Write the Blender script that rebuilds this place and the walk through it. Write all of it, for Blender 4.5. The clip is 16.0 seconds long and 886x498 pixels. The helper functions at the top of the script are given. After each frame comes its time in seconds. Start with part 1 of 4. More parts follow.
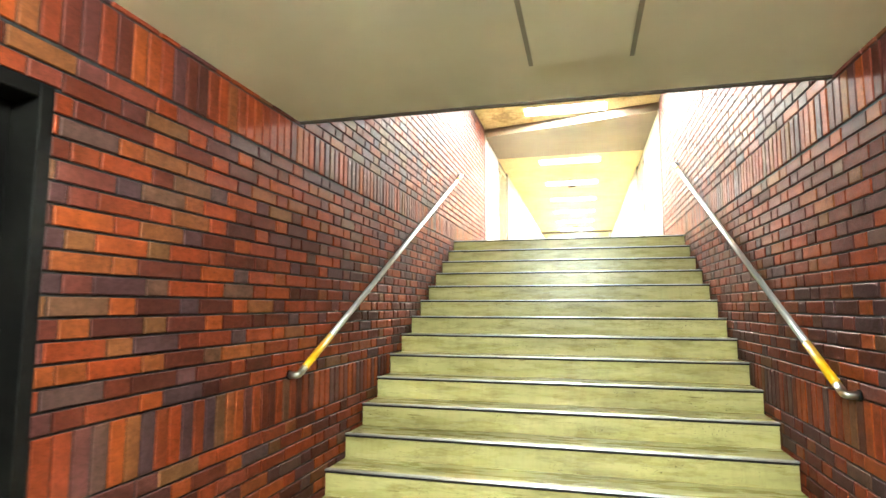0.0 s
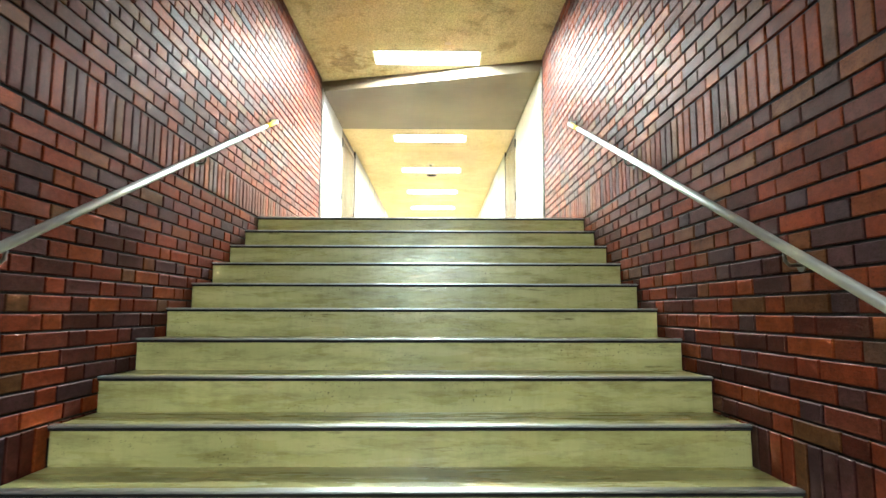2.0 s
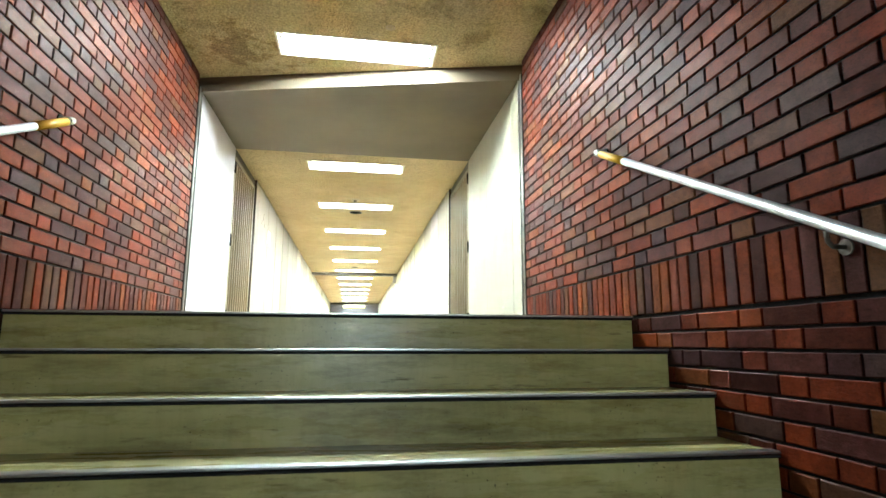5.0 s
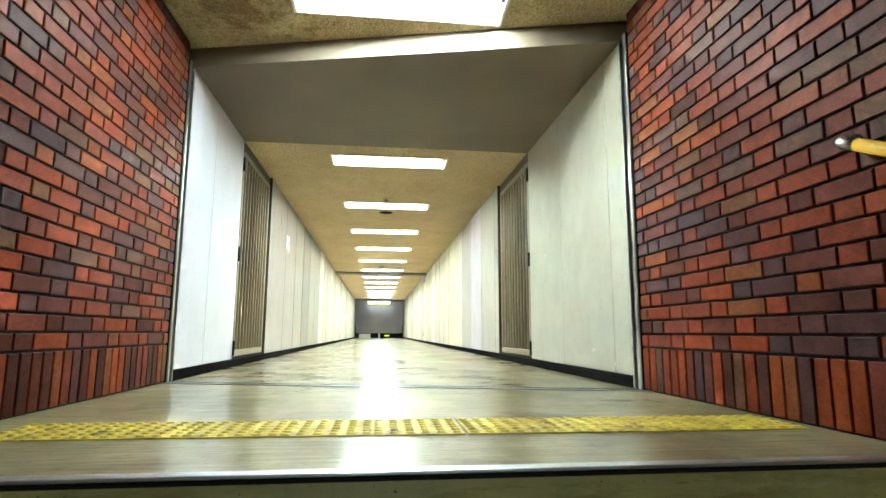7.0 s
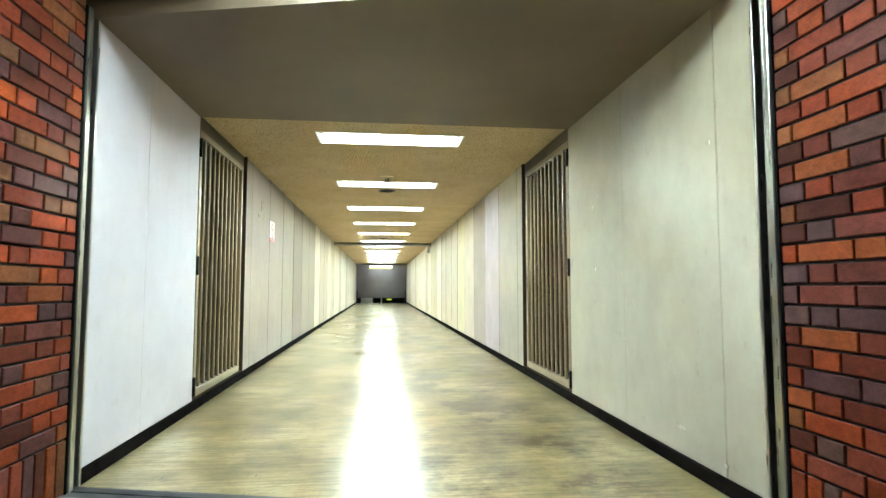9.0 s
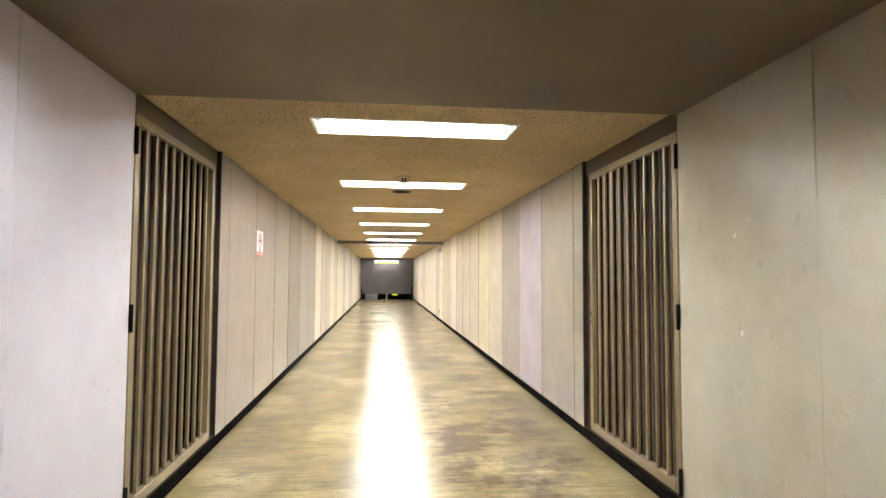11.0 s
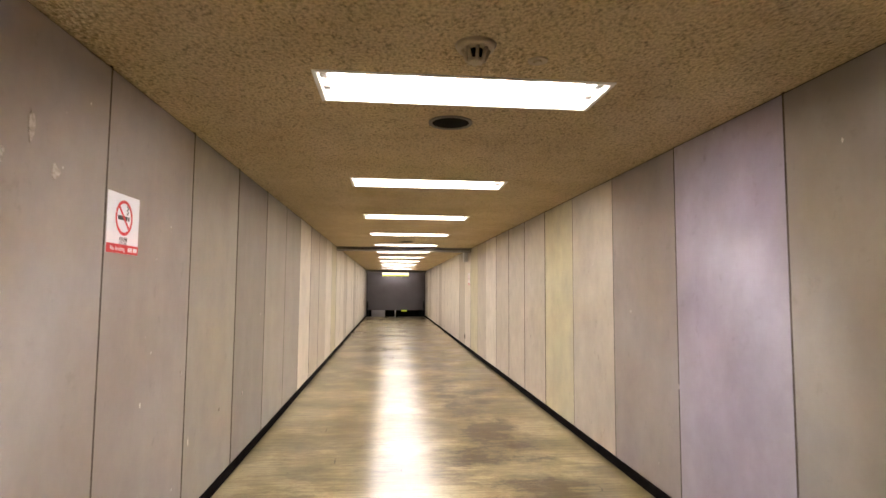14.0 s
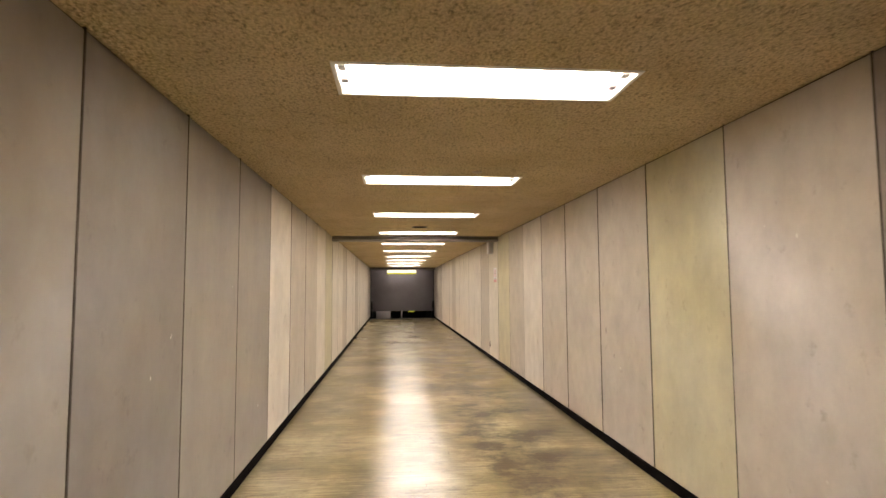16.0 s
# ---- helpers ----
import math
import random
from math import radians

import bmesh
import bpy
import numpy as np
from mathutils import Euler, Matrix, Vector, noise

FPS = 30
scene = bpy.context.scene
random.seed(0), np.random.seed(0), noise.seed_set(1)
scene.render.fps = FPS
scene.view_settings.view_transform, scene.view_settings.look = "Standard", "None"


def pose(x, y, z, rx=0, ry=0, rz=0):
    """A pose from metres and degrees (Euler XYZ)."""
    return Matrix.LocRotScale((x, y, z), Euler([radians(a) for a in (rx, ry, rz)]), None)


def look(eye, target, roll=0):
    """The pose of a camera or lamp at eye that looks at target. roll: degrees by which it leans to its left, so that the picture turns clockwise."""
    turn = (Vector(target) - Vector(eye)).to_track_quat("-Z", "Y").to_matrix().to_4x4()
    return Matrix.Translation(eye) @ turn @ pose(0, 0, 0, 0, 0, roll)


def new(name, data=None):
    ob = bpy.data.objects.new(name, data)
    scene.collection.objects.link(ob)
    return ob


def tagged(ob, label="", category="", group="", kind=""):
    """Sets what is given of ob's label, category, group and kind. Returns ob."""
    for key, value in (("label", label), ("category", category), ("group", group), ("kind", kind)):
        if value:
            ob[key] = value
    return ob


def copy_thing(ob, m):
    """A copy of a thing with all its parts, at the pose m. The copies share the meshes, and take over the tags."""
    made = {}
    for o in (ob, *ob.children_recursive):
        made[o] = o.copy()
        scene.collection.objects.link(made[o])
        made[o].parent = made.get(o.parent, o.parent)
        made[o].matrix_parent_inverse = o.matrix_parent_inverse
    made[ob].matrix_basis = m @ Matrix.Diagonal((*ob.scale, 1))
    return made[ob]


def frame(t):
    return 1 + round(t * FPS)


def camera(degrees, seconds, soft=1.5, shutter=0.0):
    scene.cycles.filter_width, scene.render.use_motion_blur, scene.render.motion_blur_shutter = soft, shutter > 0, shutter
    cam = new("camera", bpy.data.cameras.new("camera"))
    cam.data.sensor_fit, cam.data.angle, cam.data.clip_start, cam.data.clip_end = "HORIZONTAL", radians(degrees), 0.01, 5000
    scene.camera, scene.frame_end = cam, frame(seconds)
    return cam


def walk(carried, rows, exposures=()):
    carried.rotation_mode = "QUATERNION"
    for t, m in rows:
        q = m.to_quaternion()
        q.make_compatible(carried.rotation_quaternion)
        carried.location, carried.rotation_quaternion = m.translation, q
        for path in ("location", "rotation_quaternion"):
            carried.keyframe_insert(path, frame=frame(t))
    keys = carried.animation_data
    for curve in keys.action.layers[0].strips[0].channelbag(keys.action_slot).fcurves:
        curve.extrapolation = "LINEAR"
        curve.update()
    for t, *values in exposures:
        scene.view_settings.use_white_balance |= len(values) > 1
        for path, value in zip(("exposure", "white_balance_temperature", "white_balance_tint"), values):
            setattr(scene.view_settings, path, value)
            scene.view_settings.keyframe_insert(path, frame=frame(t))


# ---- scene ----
cam = camera(77.5, 16.0, shutter=0.2)
PATH = [
    (0, (0.239, -7.045, -0.845), (-0.251, -5.117, -0.641), 0.1),
    (0.5, (0.212, -6.462, -0.849), (-0.065, -4.493, -0.642), 0.2),
    (1, (0.16, -5.871, -0.827), (-0.008, -3.888, -0.626), 0.1),
    (1.5, (0.143, -5.28, -0.836), (0.051, -3.293, -0.62), 0.2),
    (2, (0.147, -4.731, -0.806), (0.168, -2.744, -0.581), 0.1),
    (2.5, (0.141, -4.21, -0.792), (0.255, -2.23, -0.541), 0.5),
    (3, (0.128, -3.743, -0.703), (0.405, -1.781, -0.435), 0.2),
    (3.5, (0.04, -3.381, -0.599), (0.361, -1.432, -0.288), 0.3),
    (4, (0.065, -3.144, -0.468), (0.386, -1.201, -0.114), 0.2),
    (6.5, (-0.024, -1.616, 0.261), (0.227, 0.345, 0.567), 0.2),
    (7, (-0.078, -1.333, 0.315), (0.151, 0.631, 0.616), 0.2),
    (7.5, (-0.025, -1.077, 0.43), (0.193, 0.9, 0.644), 0.1),
    (8, (-0.059, -0.763, 0.613), (0.171, 1.217, 0.778), 0.2),
    (8.5, (-0.058, -0.476, 0.801), (0.172, 1.505, 0.945), 0.5),
    (9, (-0.064, -0.193, 0.89), (0.161, 1.789, 1.029), 0.0),
    (11.5, (-0.183, 1.639, 1.304), (0.027, 3.626, 1.399), 0.3),
    (12, (-0.17, 2.178, 1.309), (0.037, 4.164, 1.414), -0.1),
    (12.5, (-0.217, 2.781, 1.301), (-0.013, 4.768, 1.411), -0.3),
    (13, (-0.222, 3.296, 1.286), (-0.026, 5.283, 1.404), 0.2),
    (13.5, (-0.278, 3.877, 1.33), (-0.084, 5.864, 1.453), -0.1),
    (14, (-0.292, 4.424, 1.32), (-0.102, 6.409, 1.466), 0.4),
    (14.5, (-0.306, 4.981, 1.317), (-0.101, 6.964, 1.474), -0.4),
    (15, (-0.352, 5.512, 1.328), (-0.147, 7.495, 1.484), -0.8),
    (15.5, (-0.346, 6.07, 1.297), (-0.145, 8.054, 1.453), -0.3),
    (16, (-0.369, 6.67, 1.316), (-0.192, 8.657, 1.457), -0.3),
]
EXPOSURES = [
    (0.0, 4.9, 6050, 3), (0.5, 4.45, 5850, 2), (1.5, 4.25, 5600, -1), (4.0, 3.55, 5400, 0), (7.0, 2.38, 5320, -3), (9.0, 2.15, 5430, -2),
    (11.5, 1.78, 6200, 24), (12.5, 1.7, 6100, 25), (13.5, 1.3, 6180, 27), (14.5, 0.86, 6580, 32), (15.0, 0.82, 6600, 31), (15.5, 0.98, 6550, 27), (16.0, 0.82, 6720, 29),
]
walk(cam, [(t, look(eye, target, roll)) for t, eye, target, roll in PATH], EXPOSURES)

# ---- light ----
world = bpy.data.worlds.new("world")
world.use_nodes = True
world.node_tree.nodes["Background"].inputs["Color"].default_value = (0.5, 0.55, 0.5, 1)
world.node_tree.nodes["Background"].inputs["Strength"].default_value = 0.01
scene.world = world
TUBE = 55.0              # radiance of the fluorescent tubes
TUBE_COLOUR = (0.96, 1.0, 0.90, 1)

# ---- plan, in metres ----
XL, XR = -1.405, 1.425   # wall faces
RISE, RUN, STEPS = 0.158, 0.305, 14
LOW = -RISE * STEPS      # floor of the lower hall
CEIL, SOFFIT, STAIR_CEIL, LOW_CEIL = 2.2, 2.16, 2.30, 0.262
END_L, END_R = 2.41, 1.71     # where the brick ends on either side
GUIDE = 0.125                 # width of the shutter guides after it
BEAM_END = 4.035
GATE0, GATE1, JAMB = 4.035, 5.345, 5.49
PANEL0, PITCH = 5.74, 0.945
FAR = 30.98
BACK = -7.35                  # where the brick ends at the foot of the stairs
HALL = -13.5                  # rear of the wide lower hall, an unseen addition for light


def skew(x, base=0.0):
    """y of the slanting shutter line at x."""
    return END_L + (END_R - END_L) * (x - XL) / (XR - XL) + base


# ---- material tools ----
class Mat:
    """A node material with a few shorthands."""

    def __init__(self, name, rough=0.5, metal=0.0, colour=(0.5, 0.5, 0.5), spec=0.5):
        self.m = bpy.data.materials.new(name)
        self.m.use_nodes = True
        self.t = self.m.node_tree
        self.b = self.t.nodes["Principled BSDF"]
        self.b.inputs["Roughness"].default_value = rough
        self.b.inputs["Metallic"].default_value = metal
        self.b.inputs["Base Color"].default_value = (*colour, 1)
        self.b.inputs["Specular IOR Level"].default_value = spec

    def n(self, kind, **values):
        node = self.t.nodes.new(kind)
        for k, v in values.items():
            node.inputs[k.replace("_", " ")].default_value = v
        return node

    def link(self, a, b):
        self.t.links.new(a, b)

    def coords(self, scale=(1, 1, 1)):
        g = self.n("ShaderNodeNewGeometry")
        m = self.n("ShaderNodeMapping")
        m.inputs["Scale"].default_value = scale
        self.link(g.outputs["Position"], m.inputs["Vector"])
        return m.outputs["Vector"]

    def noise(self, scale, detail=4, stretch=(1, 1, 1), rough=0.55, distortion=0.0):
        x = self.n("ShaderNodeTexNoise", Scale=scale, Detail=detail, Roughness=rough, Distortion=distortion)
        self.link(self.coords(stretch), x.inputs["Vector"])
        return x.outputs["Fac"]

    def voronoi(self, scale, stretch=(1, 1, 1)):
        x = self.n("ShaderNodeTexVoronoi", Scale=scale)
        self.link(self.coords(stretch), x.inputs["Vector"])
        return x.outputs["Distance"]

    def ramp(self, fac, *stops):
        r = self.n("ShaderNodeValToRGB")
        e = r.color_ramp.elements
        while len(e) < len(stops):
            e.new(0.5)
        for i, (p, c) in enumerate(stops):
            e[i].position = p
            e[i].color = (*c, 1) if not isinstance(c, (int, float)) else (c, c, c, 1)
        self.link(fac, r.inputs["Fac"])
        return r.outputs["Color"]

    def mix(self, a, b, fac, mode="MIX"):
        x = self.t.nodes.new("ShaderNodeMix")
        x.data_type, x.blend_type = "RGBA", mode
        for sock, v in ((x.inputs[0], fac), (x.inputs[6], a), (x.inputs[7], b)):
            if isinstance(v, (int, float)):
                sock.default_value = v
            elif isinstance(v, tuple):
                sock.default_value = (*v, 1)
            else:
                self.link(v, sock)
        return x.outputs[2]

    def maths(self, op, a, b=0.0):
        x = self.t.nodes.new("ShaderNodeMath")
        x.operation = op
        for sock, v in zip(x.inputs, (a, b)):
            if isinstance(v, (int, float)):
                sock.default_value = v
            else:
                self.link(v, sock)
        return x.outputs[0]

    def bump(self, height, strength=0.3, distance=0.01):
        x = self.n("ShaderNodeBump", Strength=strength, Distance=distance)
        self.link(height, x.inputs["Height"])
        self.link(x.outputs["Normal"], self.b.inputs["Normal"])

    def base(self, c):
        self.link(c, self.b.inputs["Base Color"])

    def roughness(self, c):
        self.link(c, self.b.inputs["Roughness"])


# ---- materials ----
def brick_material(name, island):
    """Burnt clay: red, orange, brown and purple, one tone for each brick."""
    k = Mat(name, rough=0.5, spec=0.0)
    if island:
        rnd = k.n("ShaderNodeNewGeometry").outputs["Random Per Island"]
    else:
        rnd = k.n("ShaderNodeObjectInfo").outputs["Random"]
    tone = k.ramp(rnd, (0.0, (0.043, 0.0125, 0.010)), (0.16, (0.094, 0.0185, 0.010)), (0.34, (0.052, 0.027, 0.030)),
                  (0.5, (0.225, 0.036, 0.010)), (0.66, (0.132, 0.024, 0.011)), (0.80, (0.24, 0.046, 0.011)), (0.93, (0.125, 0.050, 0.019)), (1.0, (0.066, 0.036, 0.036)))
    cloud = k.ramp(k.noise(11, 4), (0.3, 0.74), (0.7, 1.18))
    c = k.mix(tone, cloud, 1.0, "MULTIPLY")
    fleck = k.ramp(k.noise(160, 2), (0.32, 0.40), (0.46, 1.0))
    c = k.mix(c, fleck, 0.6, "MULTIPLY")
    dust = k.ramp(k.noise(34, 5, (1, 1, 1.6), 0.7), (0.34, 0.62), (0.6, 1.12))
    c = k.mix(c, dust, 0.7, "MULTIPLY")
    k.base(c)
    k.roughness(k.ramp(k.noise(30, 4), (0.3, 0.46), (0.7, 0.62)))
    h = k.maths("ADD", k.noise(45, 4, (1, 1, 3)), k.noise(220, 2))
    k.bump(h, 0.28, 0.004)
    # the thin fired skin of the clay, with a faint warm gloss
    skin = k.n("ShaderNodeBsdfGlossy", Roughness=0.46, Color=(0.29, 0.225, 0.21, 1))
    k.link(k.b.inputs["Normal"].links[0].from_socket, skin.inputs["Normal"])
    both = k.t.nodes.new("ShaderNodeMixShader")
    sheen = k.n("ShaderNodeFresnel", IOR=1.46)
    k.link(k.b.inputs["Normal"].links[0].from_socket, sheen.inputs["Normal"])
    k.link(sheen.outputs["Fac"], both.inputs[0])
    k.link(k.b.outputs["BSDF"], both.inputs[1])
    k.link(skin.outputs["BSDF"], both.inputs[2])
    k.link(both.outputs["Shader"], k.t.nodes["Material Output"].inputs["Surface"])
    return k.m


BRICK_ONE = brick_material("brick_single", False)
BRICK_MANY = brick_material("brick_many", True)

k = Mat("mortar", rough=0.95)
k.base(k.ramp(k.noise(60, 3), (0.3, (0.006, 0.005, 0.005)), (0.7, (0.016, 0.014, 0.013))))
k.bump(k.noise(200, 3), 0.4, 0.004)
MORTAR = k.m


def step_material(name, stretch):
    k = Mat(name, rough=0.5)
    c = k.ramp(k.noise(2.2, 6, stretch), (0.25, (0.34, 0.305, 0.115)), (0.5, (0.485, 0.436, 0.180)), (0.8, (0.60, 0.545, 0.26)))
    dirt = k.ramp(k.noise(6, 8, (0.5, 2.0, 2.6), 0.76), (0.34, (0.40, 0.35, 0.24)), (0.52, (1, 1, 1)))
    c = k.mix(c, dirt, 0.6, "MULTIPLY")
    # clusters of small black specks and a few level scrapes
    where = k.ramp(k.noise(3.1, 3, (1, 1, 1.5)), (0.50, 0.0), (0.62, 0.95))
    specks = k.ramp(k.noise(105, 2, (0.8, 1, 1), 0.6), (0.315, (0.06, 0.045, 0.025)), (0.345, (1, 1, 1)))
    c = k.mix(c, specks, where, "MULTIPLY")
    scrape = k.ramp(k.noise(14, 5, (0.25, 2, 2.2), 0.72), (0.30, (0.24, 0.19, 0.10)), (0.38, (1, 1, 1)))
    c = k.mix(c, scrape, 0.7, "MULTIPLY")
    drip = k.ramp(k.noise(16, 5, (1.6, 1.6, 0.3), 0.7), (0.36, (0.42, 0.36, 0.24)), (0.52, (1, 1, 1)))
    c = k.mix(c, drip, 0.14, "MULTIPLY")
    k.base(c)
    k.roughness(k.ramp(k.noise(5, 5, stretch), (0.3, 0.22), (0.7, 0.34)))
    k.bump(k.noise(70, 4), 0.12, 0.004)
    return k.m


STEP = step_material("step_concrete", (0.5, 3, 3))

k = Mat("nosing_steel", rough=0.5, metal=1.0)
k.base(k.ramp(k.noise(8, 5, (0.4, 6, 6)), (0.3, (0.42, 0.42, 0.43)), (0.7, (0.70, 0.70, 0.72))))
k.roughness(k.ramp(k.noise(20, 4, (0.3, 4, 4)), (0.3, 0.30), (0.7, 0.46)))
NOSING = k.m

k = Mat("nosing_rubber", rough=0.7, colour=(0.012, 0.010, 0.011), spec=0.2)
NOSING_DARK = k.m


def floor_material(name, tint):
    """Waxed cream floor, worn brown in ragged lanes, with mop lines across it."""
    k = Mat(name, rough=0.4, spec=0.12)
    k.b.inputs["Coat Roughness"].default_value = 0.17
    k.b.inputs["Coat IOR"].default_value = 1.62
    lay = lambda r, g, b: (r * tint[0], g * tint[1], b * tint[2])
    cloud = k.noise(1.3, 7, (0.9, 0.9, 1), 0.62)
    c = k.ramp(cloud, (0.36, lay(0.200, 0.150, 0.062)), (0.5, lay(0.300, 0.238, 0.112)), (0.62, lay(0.45, 0.375, 0.205)))
    # the wax is gone in ragged lanes beside the walked middle
    pos = k.n("ShaderNodeSeparateXYZ")
    k.link(k.coords(), pos.inputs["Vector"])
    sway = k.maths("MULTIPLY", k.maths("SUBTRACT", k.noise(0.55, 2, (1.2, 1, 1)), 0.5), 1.5)
    ragged = k.maths("MULTIPLY", k.maths("SUBTRACT", k.noise(4.5, 8, (0.7, 1.5, 1), 0.74), 0.5), 1.15)
    across = k.maths("ADD", k.maths("ADD", pos.outputs["X"], sway), ragged)
    lane = k.ramp(k.maths("ADD", k.maths("MULTIPLY", across, 0.33), 0.5), (0.06, 0.30), (0.22, 0.55), (0.30, 0.12), (0.56, 0.0), (0.63, 0.92), (0.80, 0.95), (0.90, 0.45))
    patchy = k.ramp(k.noise(1.2, 9, (0.9, 1.2, 1), 0.74), (0.42, 0.08), (0.55, 1.0))
    bare = k.maths("MULTIPLY", lane, patchy)
    c = k.mix(c, lay(0.058, 0.036, 0.012), bare)
    # darker islands anywhere on the floor
    isle = k.ramp(k.noise(2.2, 9, (0.8, 1.9, 1), 0.76), (0.37, 0.70), (0.47, 0.0))
    c = k.mix(c, lay(0.088, 0.060, 0.020), isle)
    lines = k.ramp(k.noise(22, 5, (0.10, 2.4, 1), 0.7), (0.34, 0.55), (0.60, 1.22))
    c = k.mix(c, lines, 0.85, "MULTIPLY")
    grit = k.ramp(k.noise(38, 5, (0.8, 1.2, 1), 0.72), (0.34, (0.55, 0.48, 0.38)), (0.47, (1, 1, 1)))
    c = k.mix(c, grit, 0.55, "MULTIPLY")
    scuff = k.ramp(k.noise(11, 2, (2.2, 0.35, 1), 0.5, 1.5), (0.235, (0.2, 0.15, 0.1)), (0.255, (1, 1, 1)))
    c = k.mix(c, scuff, 0.8, "MULTIPLY")
    k.base(c)
    k.link(k.ramp(k.maths("ADD", bare, isle), (0.1, 0.95), (0.8, 0.34)), k.b.inputs["Coat Weight"])
    k.roughness(k.ramp(k.noise(1.8, 6, (1.6, 0.5, 1), 0.6), (0.25, 0.34), (0.75, 0.46)))
    k.bump(k.noise(60, 3, (1, 1.6, 1)), 0.03, 0.004)
    return k.m


FLOOR = floor_material("corridor_floor", (1, 1, 1))
LANDING = floor_material("landing_floor", (1.15, 1.2, 1.3))


def roughcast(name, light, dark, stain, pitted=0.45, leak=None):
    """Sprayed rough ceiling with small pits."""
    k = Mat(name, rough=0.9, spec=0.2)
    c = k.ramp(k.noise(1.6, 5), (0.3, dark), (0.7, light))
    pit = k.ramp(k.noise(68, 4, (1, 0.7, 1), 0.65), (0.36, pitted), (0.48, 1.0))
    patch = k.ramp(k.noise(9, 3), (0.30, 0.25), (0.52, 1.0))
    c = k.mix(c, pit, patch, "MULTIPLY")
    c = k.mix(c, k.ramp(k.noise(75, 3), (0.35, 0.6), (0.6, 1.1)), 0.8, "MULTIPLY")
    if stain:
        mould = k.ramp(k.noise(2.3, 6, (1, 1, 1), 0.7, 0.7), (0.34, (0.16, 0.11, 0.06)), (0.46, (1, 1, 1)))
        c = k.mix(c, mould, stain, "MULTIPLY")
    if leak:
        # brown water marks spreading from one leak
        away = k.t.nodes.new("ShaderNodeVectorMath")
        away.operation = "DISTANCE"
        k.link(k.coords(), away.inputs[0])
        away.inputs[1].default_value = leak
        reach = k.maths("ADD", away.outputs["Value"], k.maths("MULTIPLY", k.maths("SUBTRACT", k.noise(5, 8, (1, 1, 1), 0.75), 0.5), 2.4))
        mark = k.ramp(reach, (0.05, (0.20, 0.13, 0.06)), (0.22, (0.55, 0.44, 0.28)), (0.36, (1, 1, 1)))
        c = k.mix(c, mark, 0.55, "MULTIPLY")
    k.base(c)
    k.bump(k.maths("ADD", k.noise(70, 4), k.voronoi(48, (1, 0.75, 1))), 0.9, 0.010)
    return k.m


CEILING = roughcast("roughcast_ceiling", (0.68, 0.535, 0.325), (0.55, 0.42, 0.24), 0.0, 0.46)
CEILING_STAIR = roughcast("stair_roughcast", (0.60, 0.50, 0.30), (0.50, 0.40, 0.22), 0.45, 0.7, (-0.95, 1.98, 2.30))

k = Mat("soffit_paint", rough=0.6)
k.base(k.ramp(k.noise(1.5, 5), (0.3, (0.116, 0.084, 0.052)), (0.7, (0.150, 0.111, 0.070))))
k.bump(k.noise(30, 4), 0.1, 0.004)
SOFFIT_PAINT = k.m

k = Mat("low_ceiling_paint", rough=0.7)
k.base(k.ramp(k.noise(1.2, 5), (0.3, (0.62, 0.59, 0.50)), (0.7, (0.73, 0.70, 0.61))))
k.bump(k.noise(60, 4), 0.15, 0.003)
LOW_PAINT = k.m


def panel_material(name, colour, rough=0.42, spec=1.0, dirty=1.0, ior=1.75):
    """Coated wall board, faintly wavy, with a level grain, soft clouds of dirt and a few chips."""
    k = Mat(name, rough=rough, spec=spec)
    k.b.inputs["Anisotropic"].default_value = 1.0
    tangent = k.n("ShaderNodeTangent")
    tangent.direction_type, tangent.axis = "RADIAL", "Z"
    k.link(tangent.outputs["Tangent"], k.b.inputs["Tangent"])
    k.b.inputs["Anisotropic Rotation"].default_value = 0.25
    k.b.inputs["IOR"].default_value = ior
    dark = tuple(v * 0.76 for v in colour)
    c = k.mix(colour, k.ramp(k.noise(2.4, 7, (1, 1, 0.9), 0.68), (0.32, dark), (0.66, colour)), dirty)
    grime = k.ramp(k.noise(5, 6, (1, 1, 0.7), 0.66), (0.30, (0.64, 0.58, 0.50)), (0.62, (1, 1, 1)))
    c = k.mix(c, grime, 0.5 * dirty, "MULTIPLY")
    smear = k.ramp(k.noise(9, 4, (1, 1, 0.8), 0.7), (0.28, (0.58, 0.51, 0.43)), (0.38, (1, 1, 1)))
    c = k.mix(c, smear, 0.6 * dirty, "MULTIPLY")
    chips = k.ramp(k.noise(19, 2, (1, 1, 0.6), 0.5), (0.775, 0.0), (0.785, 1.0))
    c = k.mix(c, (0.62, 0.58, 0.48), chips)
    k.base(c)
    k.bump(k.noise(3.2, 2, (1, 1, 0.06)), 0.8, 0.006)
    return k.m


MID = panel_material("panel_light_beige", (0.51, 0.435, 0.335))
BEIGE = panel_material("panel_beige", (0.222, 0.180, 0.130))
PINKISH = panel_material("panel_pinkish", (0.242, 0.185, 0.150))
LAVENDER = panel_material("panel_lavender", (0.330, 0.275, 0.350))
YELLOWISH = panel_material("panel_yellowish", (0.57, 0.51, 0.29))
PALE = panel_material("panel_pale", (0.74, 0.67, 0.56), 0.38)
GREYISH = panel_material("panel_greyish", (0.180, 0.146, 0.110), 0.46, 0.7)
WHITE_PANEL = panel_material("panel_white", (0.58, 0.535, 0.59), 0.45, 0.5, 0.3, 1.5)
CREAM = panel_material("panel_cream", (0.36, 0.322, 0.240), 0.45, 0.5, 0.6, 1.5)

